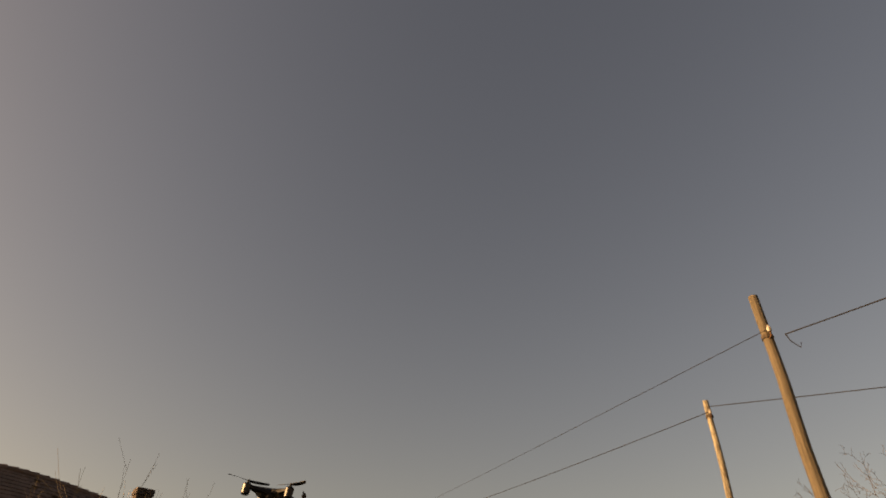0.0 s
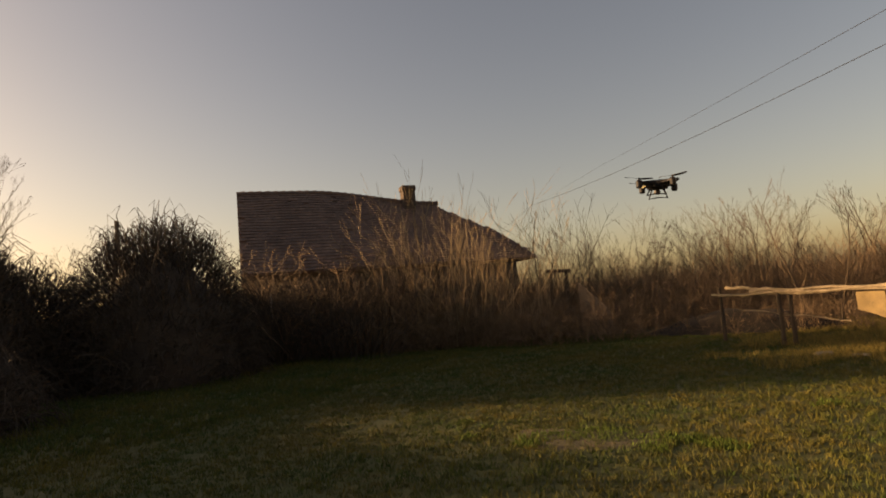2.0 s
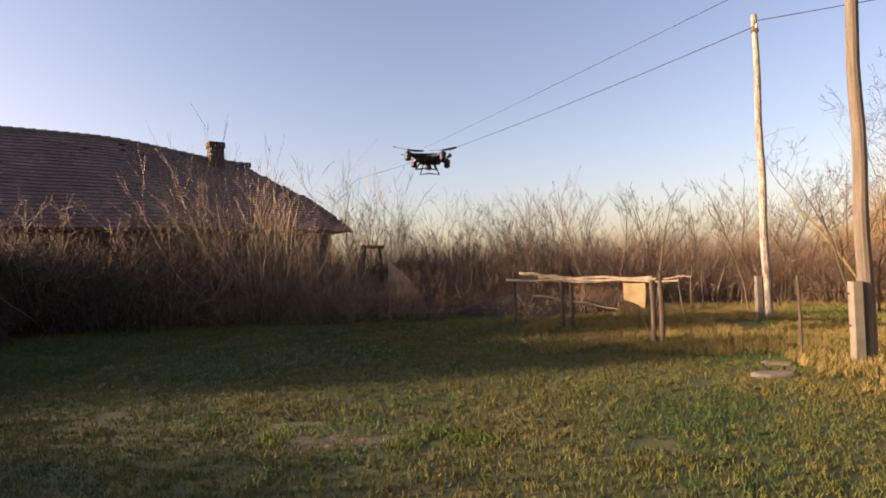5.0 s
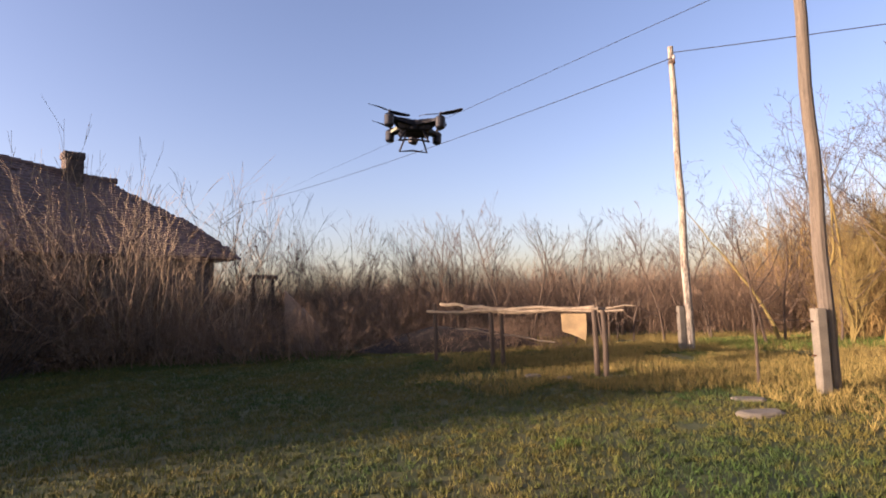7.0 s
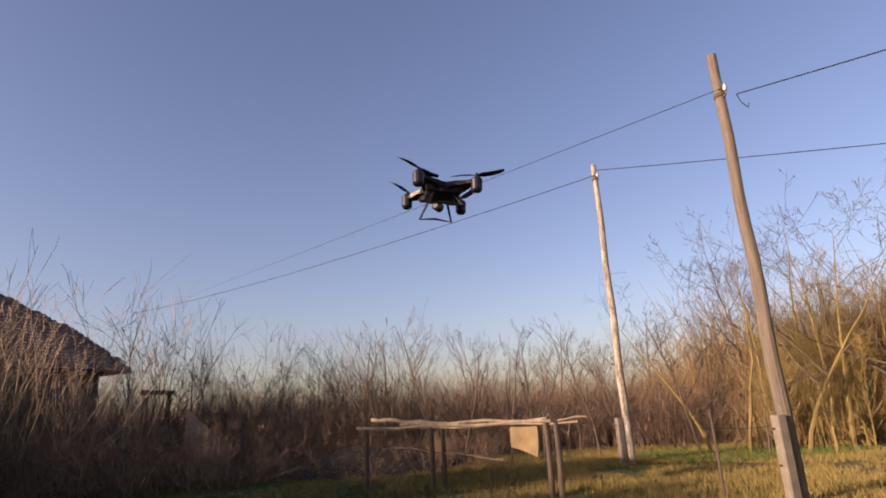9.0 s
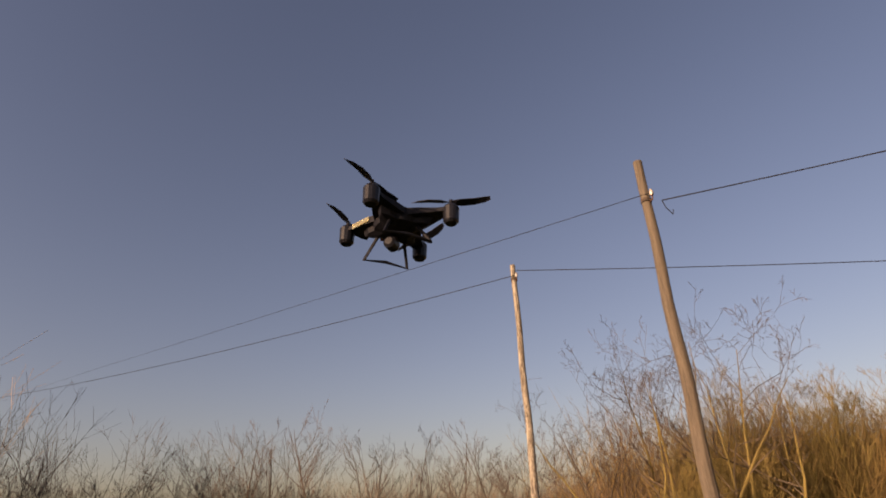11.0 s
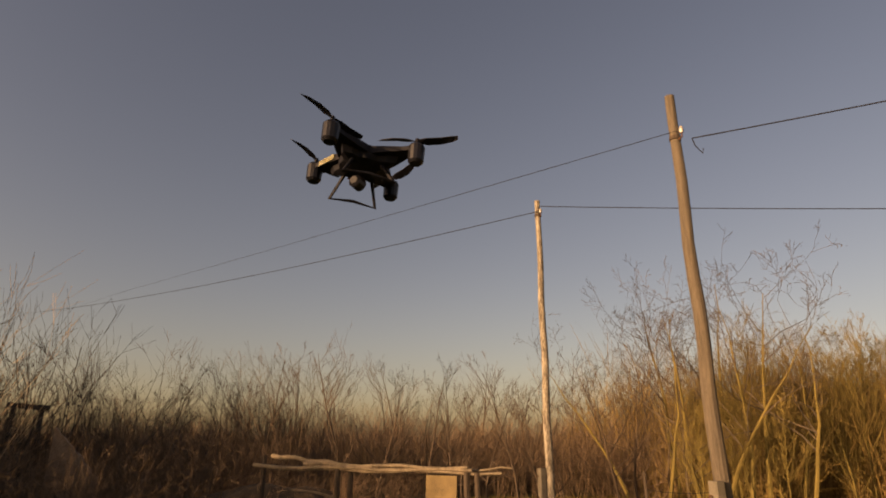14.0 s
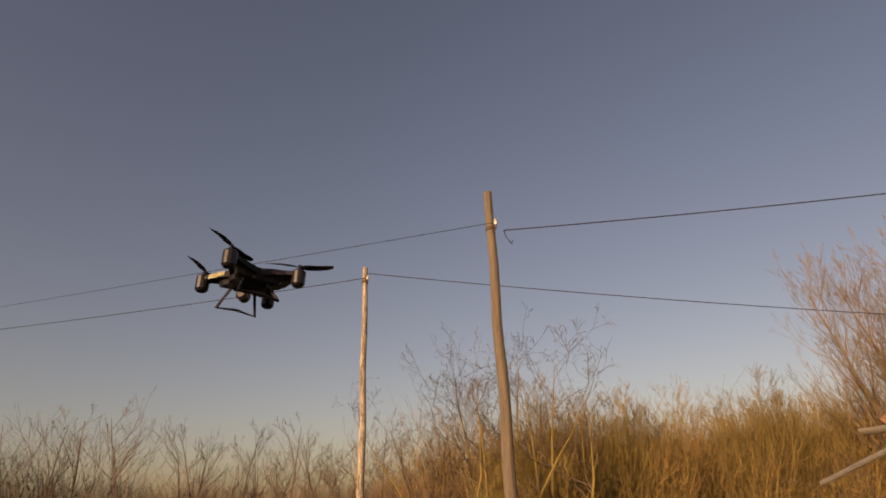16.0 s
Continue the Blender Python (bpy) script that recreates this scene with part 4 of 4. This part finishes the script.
def build_coil(name, x, y, z, r, material, label, turn):
    s = Shape()
    for q in range(5):
        rr, dx = r * (1 - 0.05 * q), R.uniform(-.02, .02)
        pts = [(dx + rr * 0.62 * math.cos(a), R.uniform(-.004, .004) + 0.012 * q, -r + rr * math.sin(a)) for a in [2 * math.pi * i / 24 for i in range(25)]]
        s.tube(pts, [0.007] * 25, 5)
    ob = solid(name, s, material, label, "cable", pose(x, y, z, 0, 0, turn), "cable coils")
    if "tie" in label:
        part("tie", Shape().box(pose(0, 0.02, -0.03, 0, 8, 0), 0.10, 0.09, 0.07, 0.015), M_CABLEY, ob, "yellow tape tie")


YH = pose(11.55, 5.75, 0, 0, 0, -113)
c1, c2 = YH @ Vector((0.5, -0.58, 2.46)), YH @ Vector((0.26, -0.10, 2.10))
build_coil("cable_coil", c1.x, c1.y, c1.z, 0.26, M_CABLE, "coil of grey cable hung on the gutter", -113)
build_coil("cable_coil", c2.x, c2.y, c2.z, 0.17, M_CABLE, "coil of grey cable with a yellow tie under the eave", -113)


def build_roof_cable():
    pts = []
    for u, v, lift in ((0.5, -0.58, -0.02), (0.52, -0.5, 0.12), (0.55, -0.25, 0.07), (0.68, 0.05, 0.09), (0.8, 0.35, 0.08), (0.92, 0.58, 0.1)):
        z = 2.34 + max(0.0, v + 0.42) * 0.869
        pts.append(tuple(YH @ Vector((u, v, z + lift))))
    solid("roof_cable", Shape().tube(pts, [0.012] * len(pts), 6), M_CABLE, "grey cable running over the eave to the roof mast", "cable")


build_roof_cable()


def build_gate():
    g = thing("garden_gate", "weathered grey picket gate with an arched top", "gate", pose(10.85, 6.62, 0, 0, 0, -45) @ Matrix.Diagonal((0.62, 1, 0.98, 1)))
    n = 9
    for i in range(n):
        x = -0.46 + 0.92 * i / (n - 1)
        top = 1.18 + 0.16 * math.cos(x / 0.46 * 1.35)
        if 2 <= i <= 4:
            part("picket", Shape().box(pose(x, 0, 0.36), 0.065, 0.022, 0.56, 0.006), M_GREYW, g)
            part("picket", Shape().box(pose(x, 0, (1.0 + top) / 2), 0.065, 0.022, top - 1.0, 0.006), M_GREYW, g)
        else:
            part("picket", Shape().box(pose(x, 0, (0.08 + top) / 2), 0.065, 0.022, top - 0.08, 0.006), M_GREYW, g)
    for z in (0.32, 1.04):
        part("rail", Shape().box(pose(0, 0.03, z), 1.04, 0.035, 0.09, 0.008), M_GREYW, g)
    part("top_board", Shape().box(pose(0, -0.022, 1.02), 1.06, 0.02, 0.11, 0.005), M_GREYW, g)
    part("panel", Shape().box(pose(-0.12, -0.016, 0.79), 0.30, 0.012, 0.36, 0.004), M_DARKW, g, "dark nailed panel")
    part("brace", Shape().box(pose(0.18, 0.03, 0.68, 0, -45, 0), 0.75, 0.03, 0.07, 0.006), M_GREYW, g)
    for x in (-0.58, 0.60):
        part("post", Shape().tube([(x, 0.02, -0.1), (x, 0.02, 1.15)], [0.05, 0.045], 7), M_POST, g)


build_gate()


# ---- drone ----
def build_drone(m):
    d = thing("quadcopter", "black four-rotor drone hovering, with landing skids and camera", "drone", m)
    b = Shape()
    n = 32
    for z, k in ((-0.040, 0.55), (-0.030, 0.92), (-0.004, 1.0), (0.018, 0.9), (0.032, 0.5)):
        for i in range(n):
            a = 2 * math.pi * i / n
            r = (0.080 + 0.045 * max(0.0, math.cos(4 * a)) ** 2) * k
            b.v.append((r * math.cos(a), r * math.sin(a), z))
    for j in range(4):
        for i in range(n):
            q = (i + 1) % n
            b.f.append([j * n + i, j * n + q, (j + 1) * n + q, (j + 1) * n + i])
    b.f += [[i for i in reversed(range(n))], [4 * n + i for i in range(n)]]
    part("body", b, M_BLACK, d)
    AR = 0.185
    for k in range(4):
        a = 90 * k
        turn = pose(0, 0, 0, 0, 0, a)
        s = Shape()
        prof = ((0.03, 0.062, 0.024, 0.0), (0.09, 0.044, 0.020, 0.002), (0.145, 0.024, 0.013, 0.004), (AR, 0.018, 0.012, 0.004))
        for x, w, hh, z in prof:
            s.v += [tuple(turn @ Vector((x, sy * w / 1.0, z + sz * hh))) for sy, sz in ((-1, -0.6), (1, -0.6), (1, 0.5), (0.6, 1), (-0.6, 1), (-1, 0.5))]
        for j in range(3):
            for i in range(6):
                q = (i + 1) % 6
                s.f.append([j * 6 + i, j * 6 + q, (j + 1) * 6 + q, (j + 1) * 6 + i])
        s.f += [list(range(5, -1, -1)), list(range(18, 24))]
        arm = part("arm", s, M_BLACK, d)
        if k == 3:
            st = Shape().box(turn @ pose(0.115, 0.0365, 0.002, 0, 0, -20), 0.08, 0.006, 0.018, 0.001)
            part("strip", st, M_SILVER, arm, "gold reflective strip")
        p = turn @ Vector((AR, 0, 0))
        mo = Shape().tube([(p.x, p.y, -0.044), (p.x, p.y, -0.036), (p.x, p.y, 0.012), (p.x, p.y, 0.020), (p.x, p.y, 0.026)], [0.018, 0.0245, 0.026, 0.021, 0.008], 14)
        motor = part("motor", mo, M_GLOSS, arm)

        pr = Shape()
        base = (-14, 102, 60, -6)[k]
        for side in (0, 180):
            bl = pose(p.x, p.y, 0.036, 0, 0, base + side)
            w = ((0.006, 0.006), (0.03, 0.014), (0.07, 0.013), (0.105, 0.010), (0.125, 0.004))
            v0 = len(pr.v)
            for x, hw in w:
                lift = 0.06 * x
                for sy, sz in ((-1, 0.004), (1, -0.003), (1, -0.005), (-1, 0.002)):
                    pr.v.append(tuple(bl @ Vector((x, sy * hw + 0.012 * math.sin(x * 22), lift + sz))))
            for j in range(4):
                for i in range(4):
                    q = (i + 1) % 4
                    pr.f.append([v0 + j * 4 + i, v0 + j * 4 + q, v0 + (j + 1) * 4 + q, v0 + (j + 1) * 4 + i])
            pr.f += [[v0 + 3, v0 + 2, v0 + 1, v0], [v0 + 16, v0 + 17, v0 + 18, v0 + 19]]
        pr.tube([(p.x, p.y, 0.022), (p.x, p.y, 0.044)], [0.008, 0.006], 8)
        part("propeller", pr, M_BLACK, motor)
    for side in (-1, 1):
        c, s_ = math.cos(radians(45)), math.sin(radians(45))

        def q(u, v, z):
            return (c * u - s_ * v, s_ * u + c * v, z)

        sk = Shape().tube([q(side * 0.05, -0.04, -0.02), q(side * 0.10, -0.075, -0.105), q(side * 0.102, 0.0, -0.096), q(side * 0.10, 0.075, -0.105), q(side * 0.05, 0.04, -0.02)], [0.006, 0.0065, 0.0055, 0.0065, 0.006], 7)
        part("skid", sk, M_BLACK, d)
    g = part("gimbal", Shape().tube([(-0.025, -0.03, -0.028), (-0.025, -0.03, -0.06)], [0.018, 0.022], 10), M_BLACK, d)
    part("camera_ball", Shape().tube([(-0.049, -0.03, -0.06), (-0.042, -0.03, -0.06), (-0.008, -0.03, -0.06), (-0.001, -0.03, -0.06)], [0.013, 0.022, 0.022, 0.013], 12), M_GLOSS, g)
    part("tail_lamp", Shape().box(pose(-0.056, -0.056, -0.028, 0, 0, 45), 0.006, 0.06, 0.007, 0.001), M_REDLAMP, d, "red lamp strip")


build_drone(pose(2.13, 5.24, 2.48, -1, -4, -129) @ Matrix.Scale(1.12, 4))
